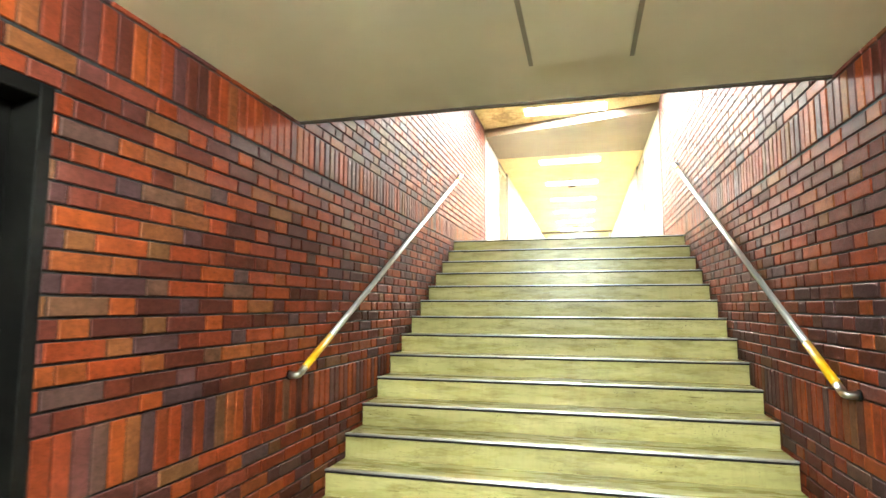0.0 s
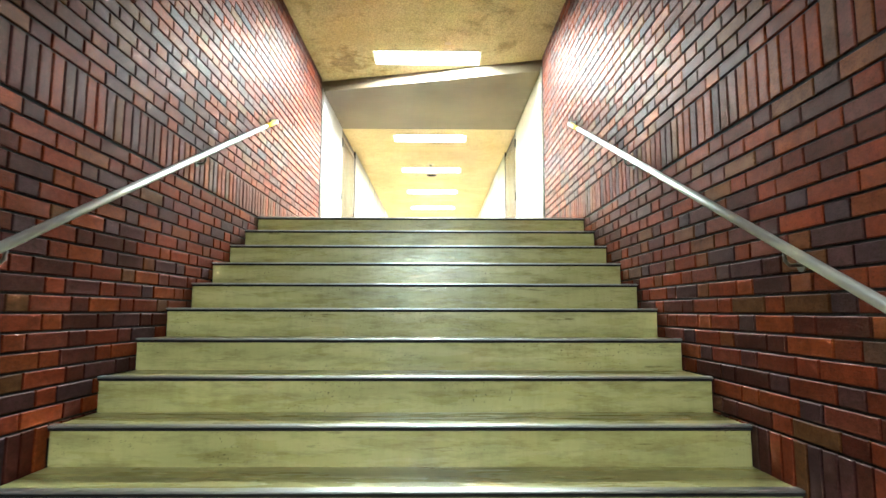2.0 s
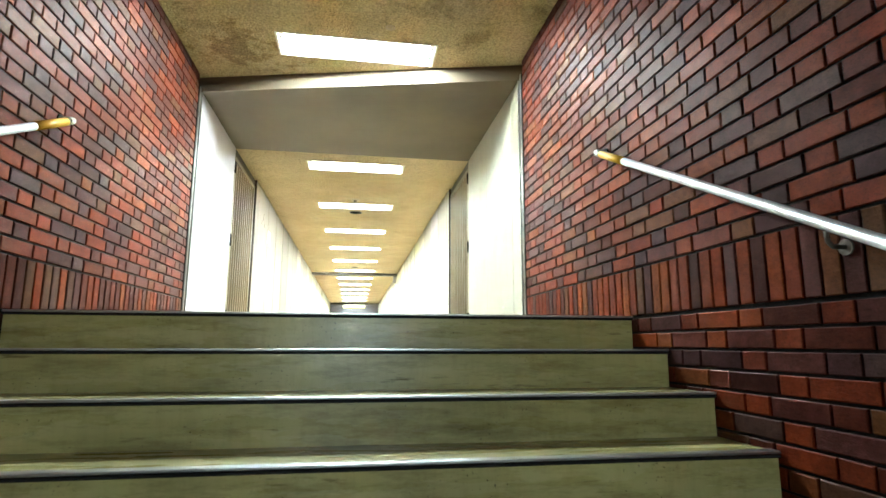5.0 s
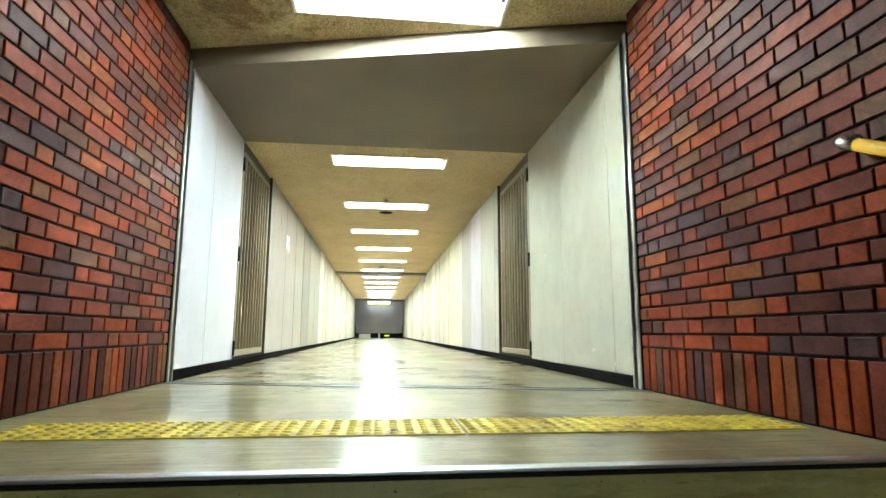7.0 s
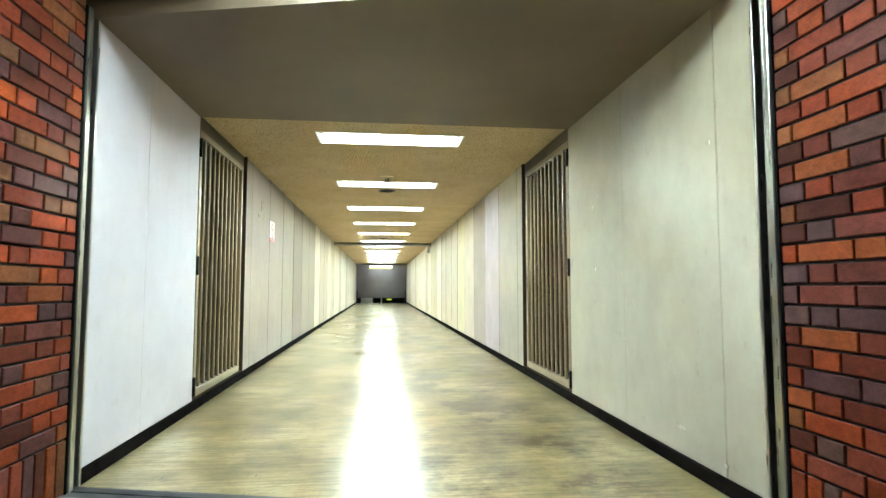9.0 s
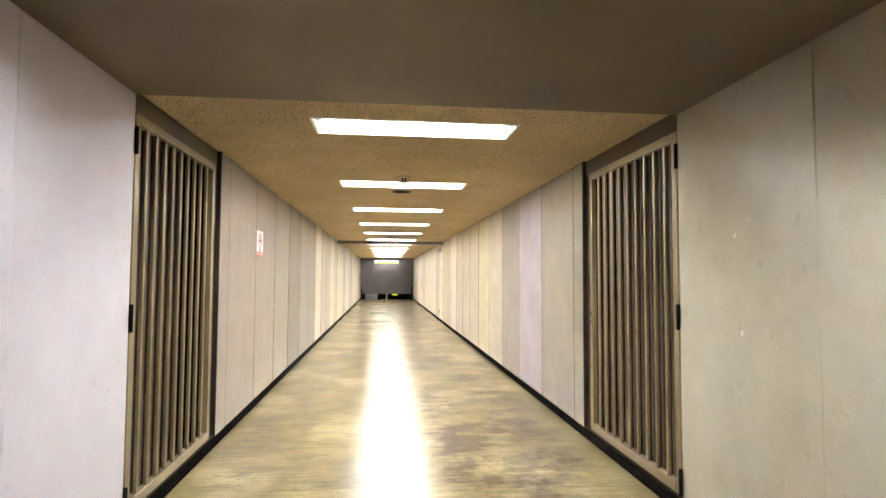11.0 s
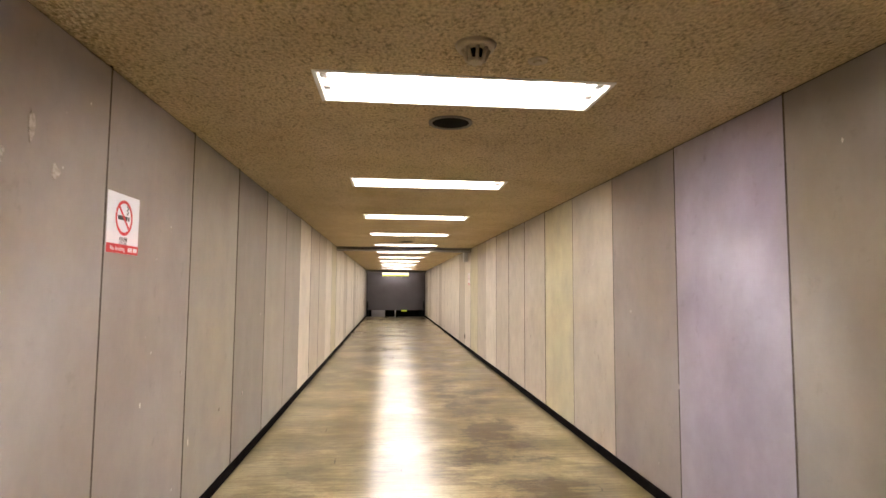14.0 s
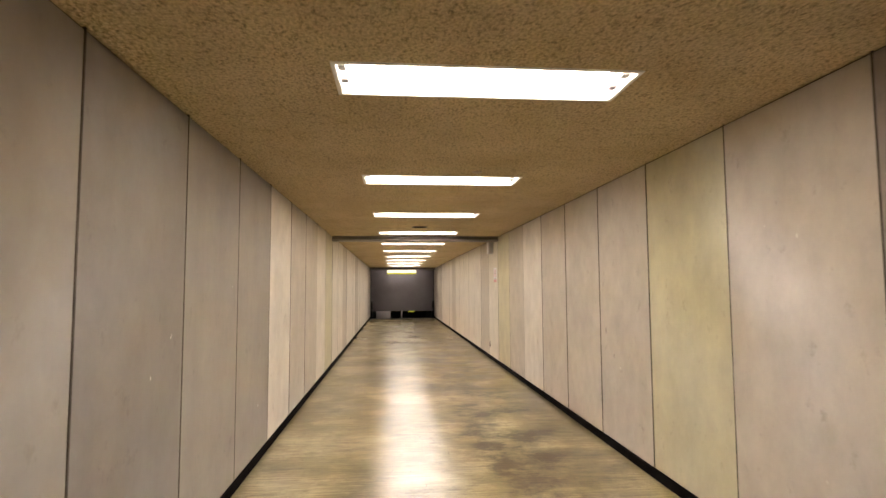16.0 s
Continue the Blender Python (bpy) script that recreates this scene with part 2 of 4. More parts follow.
k = Mat("skirting_black", rough=0.95, spec=0.02)
k.base(k.ramp(k.noise(12, 4), (0.3, (0.004, 0.0032, 0.0028)), (0.7, (0.009, 0.0072, 0.0062))))
SKIRT = k.m
k = Mat("joint_dark", rough=0.9, colour=(0.05, 0.04, 0.03))
JOINT = k.m
k = Mat("joint_seal", rough=0.7, spec=0.2)
k.base(k.ramp(k.noise(30, 4, (1, 1, 0.3)), (0.3, (0.045, 0.034, 0.024)), (0.7, (0.11, 0.088, 0.066))))
SEAL = k.m
# near-black colour stands in for the darkness inside openings, slots and the far passage
k = Mat("void_unlit", rough=0.9, spec=0.02)
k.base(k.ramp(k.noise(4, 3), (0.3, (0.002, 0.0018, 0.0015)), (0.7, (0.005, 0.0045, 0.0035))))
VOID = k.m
k = Mat("gate_paint", rough=0.33, spec=0.3)
c = k.ramp(k.noise(3, 5, (1, 1, 0.3)), (0.3, (0.155, 0.113, 0.060)), (0.7, (0.215, 0.162, 0.092)))
c = k.mix(c, k.ramp(k.noise(14, 5, (1, 1, 0.5), 0.7), (0.29, (0.14, 0.085, 0.045)), (0.36, (1, 1, 1))), 0.7, "MULTIPLY")
k.base(c)
k.bump(k.noise(90, 3), 0.06, 0.003)
GATE = k.m
# the gate paint again, darkened for the shade on the rear bars
k = Mat("gate_paint_shaded", rough=0.5)
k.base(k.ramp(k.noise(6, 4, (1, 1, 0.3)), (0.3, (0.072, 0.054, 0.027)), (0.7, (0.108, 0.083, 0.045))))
GATE_SHADED = k.m
k = Mat("gate_header_paint", rough=0.6, spec=0.15)
k.base(k.ramp(k.noise(4, 4), (0.3, (0.026, 0.017, 0.011)), (0.7, (0.043, 0.030, 0.020))))
HEADER = k.m
k = Mat("head_panel_paint", rough=0.5, spec=0.3)
k.base(k.ramp(k.noise(4, 5), (0.3, (0.060, 0.043, 0.026)), (0.7, (0.088, 0.065, 0.041))))
HEAD_PANEL = k.m
# dark brown puts the shade behind the gate bars into the colour
k = Mat("alcove_shade", rough=0.8, spec=0.1)
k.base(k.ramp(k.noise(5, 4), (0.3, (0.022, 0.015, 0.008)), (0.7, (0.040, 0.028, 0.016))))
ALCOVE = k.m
k = Mat("black_steel", rough=0.6, metal=0.0, spec=0.05)
k.base(k.ramp(k.noise(9, 4), (0.3, (0.0025, 0.0023, 0.0022)), (0.7, (0.006, 0.0055, 0.005))))
BLACK = k.m
k = Mat("stainless", rough=0.24, metal=1.0)
k.base(k.ramp(k.noise(6, 4, (3, 3, 0.4)), (0.3, (0.38, 0.365, 0.34)), (0.7, (0.52, 0.50, 0.47))))
k.roughness(k.ramp(k.noise(25, 4, (3, 3, 0.3)), (0.3, 0.26), (0.7, 0.36)))
STAINLESS = k.m
k = Mat("track_steel", rough=0.5, metal=0.0, spec=0.3)
k.base(k.ramp(k.noise(14, 5, (0.4, 3, 1)), (0.3, (0.016, 0.016, 0.020)), (0.7, (0.035, 0.035, 0.042))))
k.roughness(k.ramp(k.noise(9, 4), (0.3, 0.40), (0.7, 0.55)))
TRACK = k.m
k = Mat("tarnished_steel", rough=0.45, metal=0.8)
k.base(k.ramp(k.noise(30, 4), (0.3, (0.10, 0.085, 0.07)), (0.7, (0.24, 0.21, 0.18))))
TARNISHED = k.m
k = Mat("aged_plastic", rough=0.5)
k.base(k.ramp(k.noise(25, 4), (0.3, (0.40, 0.32, 0.22)), (0.7, (0.52, 0.43, 0.31))))
AGED = k.m
# pale chips and scuffs; the glint of glossy scratches is in the colour
k = Mat("paint_scuff_glint", rough=0.4)
k.base(k.ramp(k.noise(60, 4), (0.35, (0.27, 0.22, 0.18)), (0.6, (0.46, 0.40, 0.35))))
SCUFF = k.m
k = Mat("rail_tube", rough=0.30, metal=0.75)
k.base(k.ramp(k.noise(6, 3), (0.3, (0.62, 0.62, 0.63)), (0.7, (0.75, 0.75, 0.76))))
k.roughness(k.ramp(k.noise(40, 3), (0.3, 0.32), (0.7, 0.42)))
RAIL = k.m
k = Mat("yellow_sleeve", rough=0.32, spec=0.25)
k.base(k.ramp(k.noise(18, 4), (0.3, (0.70, 0.36, 0.005)), (0.7, (0.82, 0.45, 0.012))))
YELLOW = k.m
k = Mat("tactile_yellow", rough=0.55, spec=0.3)
c = k.ramp(k.noise(5, 5), (0.3, (0.42, 0.29, 0.012)), (0.7, (0.60, 0.44, 0.025)))
c = k.mix(c, k.ramp(k.noise(17, 5, (1, 1, 1), 0.7), (0.33, (0.25, 0.20, 0.10)), (0.5, (1, 1, 1))), 0.8, "MULTIPLY")
k.base(c)
TACTILE = k.m
k = Mat("fixture_white", rough=0.35)
k.base(k.ramp(k.noise(10, 3), (0.3, (0.74, 0.72, 0.66)), (0.7, (0.82, 0.80, 0.75))))
WHITE = k.m
k = Mat("socket_grey", rough=0.5, colour=(0.13, 0.11, 0.09))
SOCKET = k.m
k = Mat("fluorescent_tube", rough=0.4, colour=(0.9, 0.9, 0.9))
k.b.inputs["Emission Color"].default_value = TUBE_COLOUR
k.b.inputs["Emission Strength"].default_value = TUBE
GLOW = k.m
k = Mat("sign_white", rough=0.3)
k.base(k.ramp(k.noise(9, 3), (0.3, (0.83, 0.84, 0.88)), (0.7, (0.88, 0.89, 0.93))))
SIGN_WHITE = k.m
SIGN_RED = Mat("sign_red", rough=0.35, colour=(0.62, 0.010, 0.010)).m
SIGN_BLACK = Mat("sign_black", rough=0.4, colour=(0.02, 0.02, 0.022)).m
k = Mat("end_wall_paint", rough=0.45)
k.base(k.ramp(k.noise(1.2, 4), (0.3, (0.080, 0.069, 0.070)), (0.7, (0.115, 0.101, 0.103))))
END_WALL = k.m
k = Mat("exit_sign_face", rough=0.4, colour=(0.9, 0.9, 0.7))
k.b.inputs["Emission Color"].default_value = (1.0, 0.97, 0.62, 1)
k.b.inputs["Emission Strength"].default_value = 0.75
EXIT_FACE = k.m
k = Mat("exit_sign_band", rough=0.4, colour=(0.75, 0.8, 0.05))
k.b.inputs["Emission Color"].default_value = (0.72, 0.85, 0.02, 1)
k.b.inputs["Emission Strength"].default_value = 0.3
EXIT_BAND = k.m
# unseen glow on the sign's back, added to brighten the end wall
k = Mat("exit_sign_rear_glow", rough=0.4, colour=(0.9, 0.9, 0.85))
k.b.inputs["Emission Color"].default_value = (1.0, 0.98, 0.86, 1)
k.b.inputs["Emission Strength"].default_value = 9.0
EXIT_REAR = k.m
k = Mat("beam_paint", rough=0.35)
k.base(k.ramp(k.noise(5, 4, (0.3, 1, 1)), (0.3, (0.15, 0.135, 0.115)), (0.7, (0.21, 0.19, 0.165))))
GREY_BEAM = k.m
k = Mat("plain_grey_board", rough=0.6)
k.base(k.ramp(k.noise(5, 4), (0.3, (0.42, 0.38, 0.36)), (0.7, (0.50, 0.46, 0.44))))
GREY_BOARD = k.m


# ---- mesh tools ----
def mesh_ob(name, bm, material, parent=None, label=""):
    me = bpy.data.meshes.new(name)
    bmesh.ops.recalc_face_normals(bm, faces=bm.faces)
    bm.to_mesh(me)
    bm.free()
    for m in material if isinstance(material, (list, tuple)) else [material]:
        me.materials.append(m)
    ob = new(name, me)
    if parent is not None:
        ob.parent = parent
    if label:
        ob["label"] = label
    return ob


def part(name, bm, material, parent, label=""):
    return mesh_ob(name, bm, material, parent, label)


def thing(name, label, category, at=(0, 0, 0), group="", kind=""):
    ob = new(name)
    ob.location = at
    ob.empty_display_size = 0.1
    return tagged(ob, label, category, group, kind)


def prism(bm, poly, z0, z1):
    """An upright prism over a polygon of (x, y)."""
    lo = [bm.verts.new((x, y, z0)) for x, y in poly]
    hi = [bm.verts.new((x, y, z1)) for x, y in poly]
    bm.faces.new(lo)
    bm.faces.new(hi)
    for i in range(len(poly)):
        j = (i + 1) % len(poly)
        bm.faces.new((lo[i], lo[j], hi[j], hi[i]))
    return bm


def box(bm, x0, x1, y0, y1, z0, z1, bevel=0.0, seg=1):
    b = bmesh.new()
    prism(b, ((x0, y0), (x1, y0), (x1, y1), (x0, y1)), z0, z1)
    if bevel:
        bmesh.ops.bevel(b, geom=b.edges[:], offset=bevel, segments=seg, affect="EDGES", profile=0.5)
    return merge(bm, b)


def merge(bm, other):
    base = {}
    for v in other.verts:
        base[v] = bm.verts.new(v.co)
    for f in other.faces:
        g = bm.faces.new([base[v] for v in f.verts])
        g.smooth = f.smooth
    other.free()
    return bm


def cyl(bm, a, b, r, seg=16, r2=None, smooth=True):
    """A cylinder or cone from a to b."""
    a, b = Vector(a), Vector(b)
    c = bmesh.new()
    bmesh.ops.create_cone(c, cap_ends=True, segments=seg, radius1=r, radius2=r if r2 is None else r2, depth=(b - a).length)
    turn = (b - a).to_track_quat("Z", "Y").to_matrix().to_4x4()
    bmesh.ops.transform(c, matrix=Matrix.Translation((a + b) / 2) @ turn, verts=c.verts)
    for f in c.faces:
        f.smooth = smooth and len(f.verts) == 4
    return merge(bm, c)


def ball(bm, at, r, squash=1.0):
    c = bmesh.new()
    bmesh.ops.create_uvsphere(c, u_segments=16, v_segments=8, radius=r)
    bmesh.ops.transform(c, matrix=Matrix.Translation(at) @ Matrix.Diagonal((1, 1, squash, 1)), verts=c.verts)
    for f in c.faces:
        f.smooth = True
    return merge(bm, c)


def tube(bm, path, r, seg=12):
    """A round tube along a path of points."""
    pts = [Vector(p) for p in path]
    rings = []
    up = Vector((1, 0, 0))
    for i, p in enumerate(pts):
        d = (pts[min(i + 1, len(pts) - 1)] - pts[max(i - 1, 0)]).normalized()
        u = (up - d * up.dot(d))
        u = (u if u.length > 0.05 else Vector((0, 1, 0)) - d * d.y).normalized()
        w = d.cross(u)
        rings.append([bm.verts.new(p + r * (math.cos(2 * math.pi * k / seg) * u + math.sin(2 * math.pi * k / seg) * w)) for k in range(seg)])
        up = u
    for a, b in zip(rings, rings[1:]):
        for k in range(seg):
            f = bm.faces.new((a[k], a[(k + 1) % seg], b[(k + 1) % seg], b[k]))
            f.smooth = True
    bm.faces.new(rings[0])
    bm.faces.new(rings[-1])
    return bm


def ring(bm, at, r0, r1, z0, z1, seg=32):
    """A flat ring with an upright axis, between radii r0 and r1."""
    v = []
    for i in range(seg):
        a = 2 * math.pi * i / seg
        c, s = math.cos(a), math.sin(a)
        v.append([bm.verts.new((at[0] + r * c, at[1] + r * s, at[2] + z)) for r, z in ((r0, z0), (r1, z0), (r1, z1), (r0, z1))])
    for i in range(seg):
        a, b = v[i], v[(i + 1) % seg]
        for j in range(4):
            bm.faces.new((a[j], a[(j + 1) % 4], b[(j + 1) % 4], b[j]))
    return bm


def fresh():
    return bmesh.new()


# ---- structure: floors and stairs ----
lower_floor = mesh_ob("floor_lower", box(fresh(), -5.2, 5.2, HALL - 0.2, -RUN * (STEPS - 1) + 0.02, LOW - 0.2, LOW), LANDING)
tagged(lower_floor, "worn concrete floor at the foot of the stairs", "floor", kind="structure")

stairs = thing("stairs", "wide concrete stairs with dark steel nosings between brick walls", "stairs", kind="structure")
for i in range(STEPS):
    y0, z1 = -RUN * i, -RISE * i
    y1 = y0 + (RUN + 0.012 if i else 0.3)
    b = box(fresh(), XL + 0.004, XR - 0.004, y0, y1, z1 - RISE - (0.0 if i == STEPS - 1 else 0.05), z1 - (0.001 if i else 0.007), 0.004)
    step = part("step", b, STEP, stairs, "olive concrete step with dark scuffs")
    b = box(fresh(), XL + 0.002, XR - 0.002, y0 - 0.010, y0 + 0.034, z1 - 0.006, z1 + 0.003, 0.003, 2)
    part("nosing", b, NOSING, step, "worn steel nosing strip")
    b = box(fresh(), XL + 0.003, XR - 0.003, y0 - 0.012, y0 + 0.002, z1 - 0.018, z1 - 0.0062, 0.003)
    part("nosing_lip", b, NOSING_DARK, step, "dark nosing lip")

line = lambda d: ((XL - 0.2, skew(XL - 0.2, d)), (XR + 0.2, skew(XR + 0.2, d)))
(a0, a1), (b0, b1) = line(-0.075)[0], line(-0.075)[1]
(c0, c1), (d0, d1) = line(0.105)[0], line(0.105)[1]
b = prism(fresh(), ((XL - 0.2, 0.0345), (XR + 0.2, 0.0345), (b0, b1), (a0, a1)), -0.2, 0.0)
tagged(mesh_ob("floor_landing", b, LANDING), "shiny worn concrete landing at the stair top", "floor", kind="structure")
b = prism(fresh(), ((c0, c1), (d0, d1), (XR + 0.2, FAR), (XL - 0.2, FAR)), -0.2, 0.0)
tagged(mesh_ob("floor_corridor", b, FLOOR), "glossy yellowish waxed corridor floor with drag marks", "floor", kind="structure")
b = prism(fresh(), ((a0, a1), (b0, b1), (d0, d1), (c0, c1)), -0.2, -0.012)
track = tagged(mesh_ob("floor_shutter_track", b, BLACK), "dark shutter track with a pale steel edge set across the floor", "floor track", kind="structure")
for lo, hi, z, m, what in ((-0.0745, -0.022, 0.003, TARNISHED, "worn pale steel edge strip"), (-0.0215, 0.036, 0.001, TRACK, ""), (0.046, 0.1045, 0.001, TRACK, "")):
    (p0, p1), (q0, q1) = line(lo)
    (r0, r1), (s0, s1) = line(hi)
    part("track_strip", prism(fresh(), ((p0, p1), (q0, q1), (s0, s1), (r0, r1)), -0.011, z), m, track, what)

# ---- structure: ceilings ----
LAMP_X0, LAMP_X1, LAMP_D = -0.605, 0.640, 0.335
LAMP_Y = [4.475 + 2.165 * i for i in range(12)]
STAIR_LAMP = (-0.625, 0.660, 1.600)
b = fresh()
y = BEAM_END
for ly in LAMP_Y:
    box(b, XL - 0.2, XR + 0.2, y, ly, CEIL, CEIL + 0.25)
    box(b, XL - 0.2, LAMP_X0, ly, ly + LAMP_D, CEIL, CEIL + 0.25)
    box(b, LAMP_X1, XR + 0.2, ly, ly + LAMP_D, CEIL, CEIL + 0.25)
    y = ly + LAMP_D
box(b, XL - 0.2, XR + 0.2, y, FAR + 7.0, CEIL, CEIL + 0.25)
tagged(mesh_ob("ceiling_corridor", b, CEILING), "tan sprayed roughcast corridor ceiling with small pits", "ceiling", kind="structure")
sx0, sx1, sy = STAIR_LAMP
sy1 = sy + LAMP_D
b = box(fresh(), XL - 0.2, XR + 0.2, -4.09, sy, STAIR_CEIL, STAIR_CEIL + 0.25)
box(b, XL - 0.2, sx0, sy, sy1, STAIR_CEIL, STAIR_CEIL + 0.25)
G = 0.09
prism(b, ((sx1, sy), (XR + 0.2, sy), (XR + 0.2, skew(XR + 0.2, G)), (sx1, skew(sx1, G))), STAIR_CEIL, STAIR_CEIL + 0.25)
prism(b, ((XL - 0.2, sy1), (sx1, sy1), (sx1, skew(sx1, G)), (XL - 0.2, skew(XL - 0.2, G))), STAIR_CEIL, STAIR_CEIL + 0.25)
tagged(mesh_ob("ceiling_stairs", b, CEILING_STAIR), "stained tan roughcast ceiling above the stairs", "ceiling", kind="structure")
b = prism(fresh(), ((XL - 0.2, skew(XL - 0.2, G)), (XR + 0.2, skew(XR + 0.2, G)), (XR + 0.2, BEAM_END), (XL - 0.2, BEAM_END)), SOFFIT, CEIL + 0.5)
tagged(mesh_ob("ceiling_soffit", b, SOFFIT_PAINT), "smooth grey-brown painted soffit of a shutter beam", "ceiling", kind="structure")
b = box(fresh(), XL - 0.2, XR + 0.2, BACK + 0.02, -4.09, LOW_CEIL, STAIR_CEIL + 0.3)
box(b, -5.2, 5.2, HALL - 0.2, BACK + 0.019, LOW_CEIL, LOW_CEIL + 0.2)
tagged(mesh_ob("ceiling_lower", b, LOW_PAINT), "smooth cream ceiling of the lower hall", "ceiling", kind="structure")
b = box(fresh(), XL, XR, -4.112, -4.086, LOW_CEIL - 0.014, LOW_CEIL + 0.02, 0.004)
tagged(mesh_ob("trim_ceiling_edge", b, HEADER), "dark metal edge trim under the lower ceiling", "trim", kind="structure")
b = box(fresh(), XL, XR, 16.05, 16.22, 2.115, CEIL + 0.01, 0.006)
tagged(mesh_ob("ceiling_beam", b, GREY_BEAM), "narrow grey painted beam across the corridor ceiling", "beam", kind="structure")
b = box(fresh(), XL, XR, 30.45, 30.62, 2.10, CEIL + 0.01, 0.006)
tagged(mesh_ob("ceiling_beam_end", b, GREY_BEAM), "narrow grey painted beam near the corridor end", "beam", kind="structure")

# ---- structure: corridor walls ----
SKIRT_H = 0.068
rl = random.Random(4)


def corridor_wall(name, x, side, first, joints, looks):
    """One long wall of boards; side is +1 where the room lies towards +x."""
    out = lambda d: x - side * d
    b = fresh()
    X = sorted((out(0.012), out(0.3)))
    box(b, *X, first, GATE0, -0.2, CEIL + 0.2)
    X2 = sorted((out(0.36), out(0.5)))
    box(b, *X2, GATE0 - 0.2, JAMB + 0.2, -0.2, CEIL + 0.2)
    box(b, *X, JAMB, FAR + 0.4, -0.2, CEIL + 0.2)
    wall = tagged(mesh_ob(name, b, JOINT), "long corridor wall of tall coated boards above a black skirting", "wall", kind="structure")
    edges = list(joints)
    for (y0, y1), m in zip(zip(edges, edges[1:]), looks):
        if y0 >= GATE0 - 0.01 and y1 <= JAMB + 0.01:
            continue
        X = sorted((out(0.0), out(0.018)))
        b = box(fresh(), *X, y0 + (0.0045 if y0 > JAMB else 0.0012), y1 - (0.0045 if y0 > JAMB - 0.1 else 0.0012), SKIRT_H + 0.002, (SOFFIT + 0.02 if y1 <= GATE0 + 0.01 else CEIL - 0.009), 0.003)
        lean = rl.uniform(-0.0028, 0.0028)
        for v in b.verts:
            v.co.x += lean * (v.co.y - y0) / (y1 - y0)
        part("panel", b, m, wall)
        if y0 > JAMB + 0.1:
            b = box(fresh(), *sorted((out(-0.0012), out(0.012))), y0 - 0.0045, y0 + 0.0045, SKIRT_H + 0.004, (SOFFIT if y1 <= GATE0 + 0.01 else CEIL) + 0.01, 0.0008)
            part("joint_seal", b, SEAL, wall)
    return wall


ends = [PANEL0 + PITCH * i for i in range(27)]
# far boards drawn mostly pale: the glow down the corridor put into their colour
glow_pool = [PALE, MID, PALE, PALE, MID, PALE]
right_looks = [CREAM, CREAM, CREAM, BEIGE, BEIGE, BEIGE, LAVENDER, PINKISH, MID, YELLOWISH, MID, MID, MID, PALE, MID, YELLOWISH, PALE] + [rl.choice(glow_pool + [PALE]) for _ in range(20)]
left_looks = [WHITE_PANEL, WHITE_PANEL, BEIGE, PINKISH, PINKISH, PINKISH, BEIGE, GREYISH, BEIGE, BEIGE, PALE, MID, MID, PALE, YELLOWISH] + [rl.choice(glow_pool + [PALE]) for _ in range(22)]
corridor_wall("wall_right", XR, -1, END_R + GUIDE, [END_R + GUIDE, 2.09, 3.06, GATE0, JAMB, *(e - 0.03 for e in ends), FAR + 0.38], right_looks)
corridor_wall("wall_left", XL, 1, END_L + GUIDE, [END_L + GUIDE, 3.15, GATE0, JAMB, *ends, FAR + 0.38], left_looks)


def skirting(name, x, side, start):
    b = fresh()
    X = sorted((x - side * 0.01, x + side * 0.010))
    box(b, *X, start, FAR, 0.0, SKIRT_H, 0.003)
    return tagged(mesh_ob(name, b, SKIRT), "low black rubber skirting along the corridor wall", "skirting", kind="structure")


skirting("baseboard_right", XR, -1, END_R + GUIDE)
skirting("baseboard_left", XL, 1, END_L + GUIDE)


def scuff(wall, x, side, y, z, w, h, seed):
    """A small ragged paint mark on a board, its scratch glint painted pale."""
    r = random.Random(seed)
    ring_out = []
    for i in range(14):
        a = 2 * math.pi * i / 14
        q = r.uniform(0.55, 1.0)
        ring_out.append((y + w * q * math.cos(a), z + h * q * math.sin(a)))
    b = fresh()
    front = [b.verts.new((x + side * 0.0036, p, q)) for p, q in ring_out]
    back = [b.verts.new((x - side * 0.002, p, q)) for p, q in ring_out]
    b.faces.new(front)
    for i in range(14):
        j = (i + 1) % 14
        b.faces.new((front[i], front[j], back[j], back[i]))
    part("scuff", b, SCUFF, wall, "pale paint mark with the glint of scratches in its colour")


WALL_L, WALL_R = bpy.data.objects["wall_left"], bpy.data.objects["wall_right"]
for n, (y, z, w, h) in enumerate(((6.215, 1.82, 0.018, 0.062), (6.08, 1.70, 0.028, 0.034), (6.35, 1.70, 0.026, 0.034), (8.268, 0.519, 0.010, 0.014), (8.84, 0.521, 0.011, 0.020), (7.55, 0.86, 0.008, 0.02))):
    scuff(WALL_L, XL, 1, y, z, w, h, n)
for n, (y, z, w, h) in enumerate(((2.445, 0.20, 0.040, 0.012), (2.09, 0.12, 0.014, 0.014), (3.05, 0.576, 0.010, 0.018), (7.60, 0.752, 0.008, 0.022), (8.24, 1.175, 0.020, 0.014), (11.09, 0.752, 0.012, 0.022), (11.25, 0.95, 0.008, 0.03))):
    scuff(WALL_R, XR, -1, y, z, w, h, n + 20)


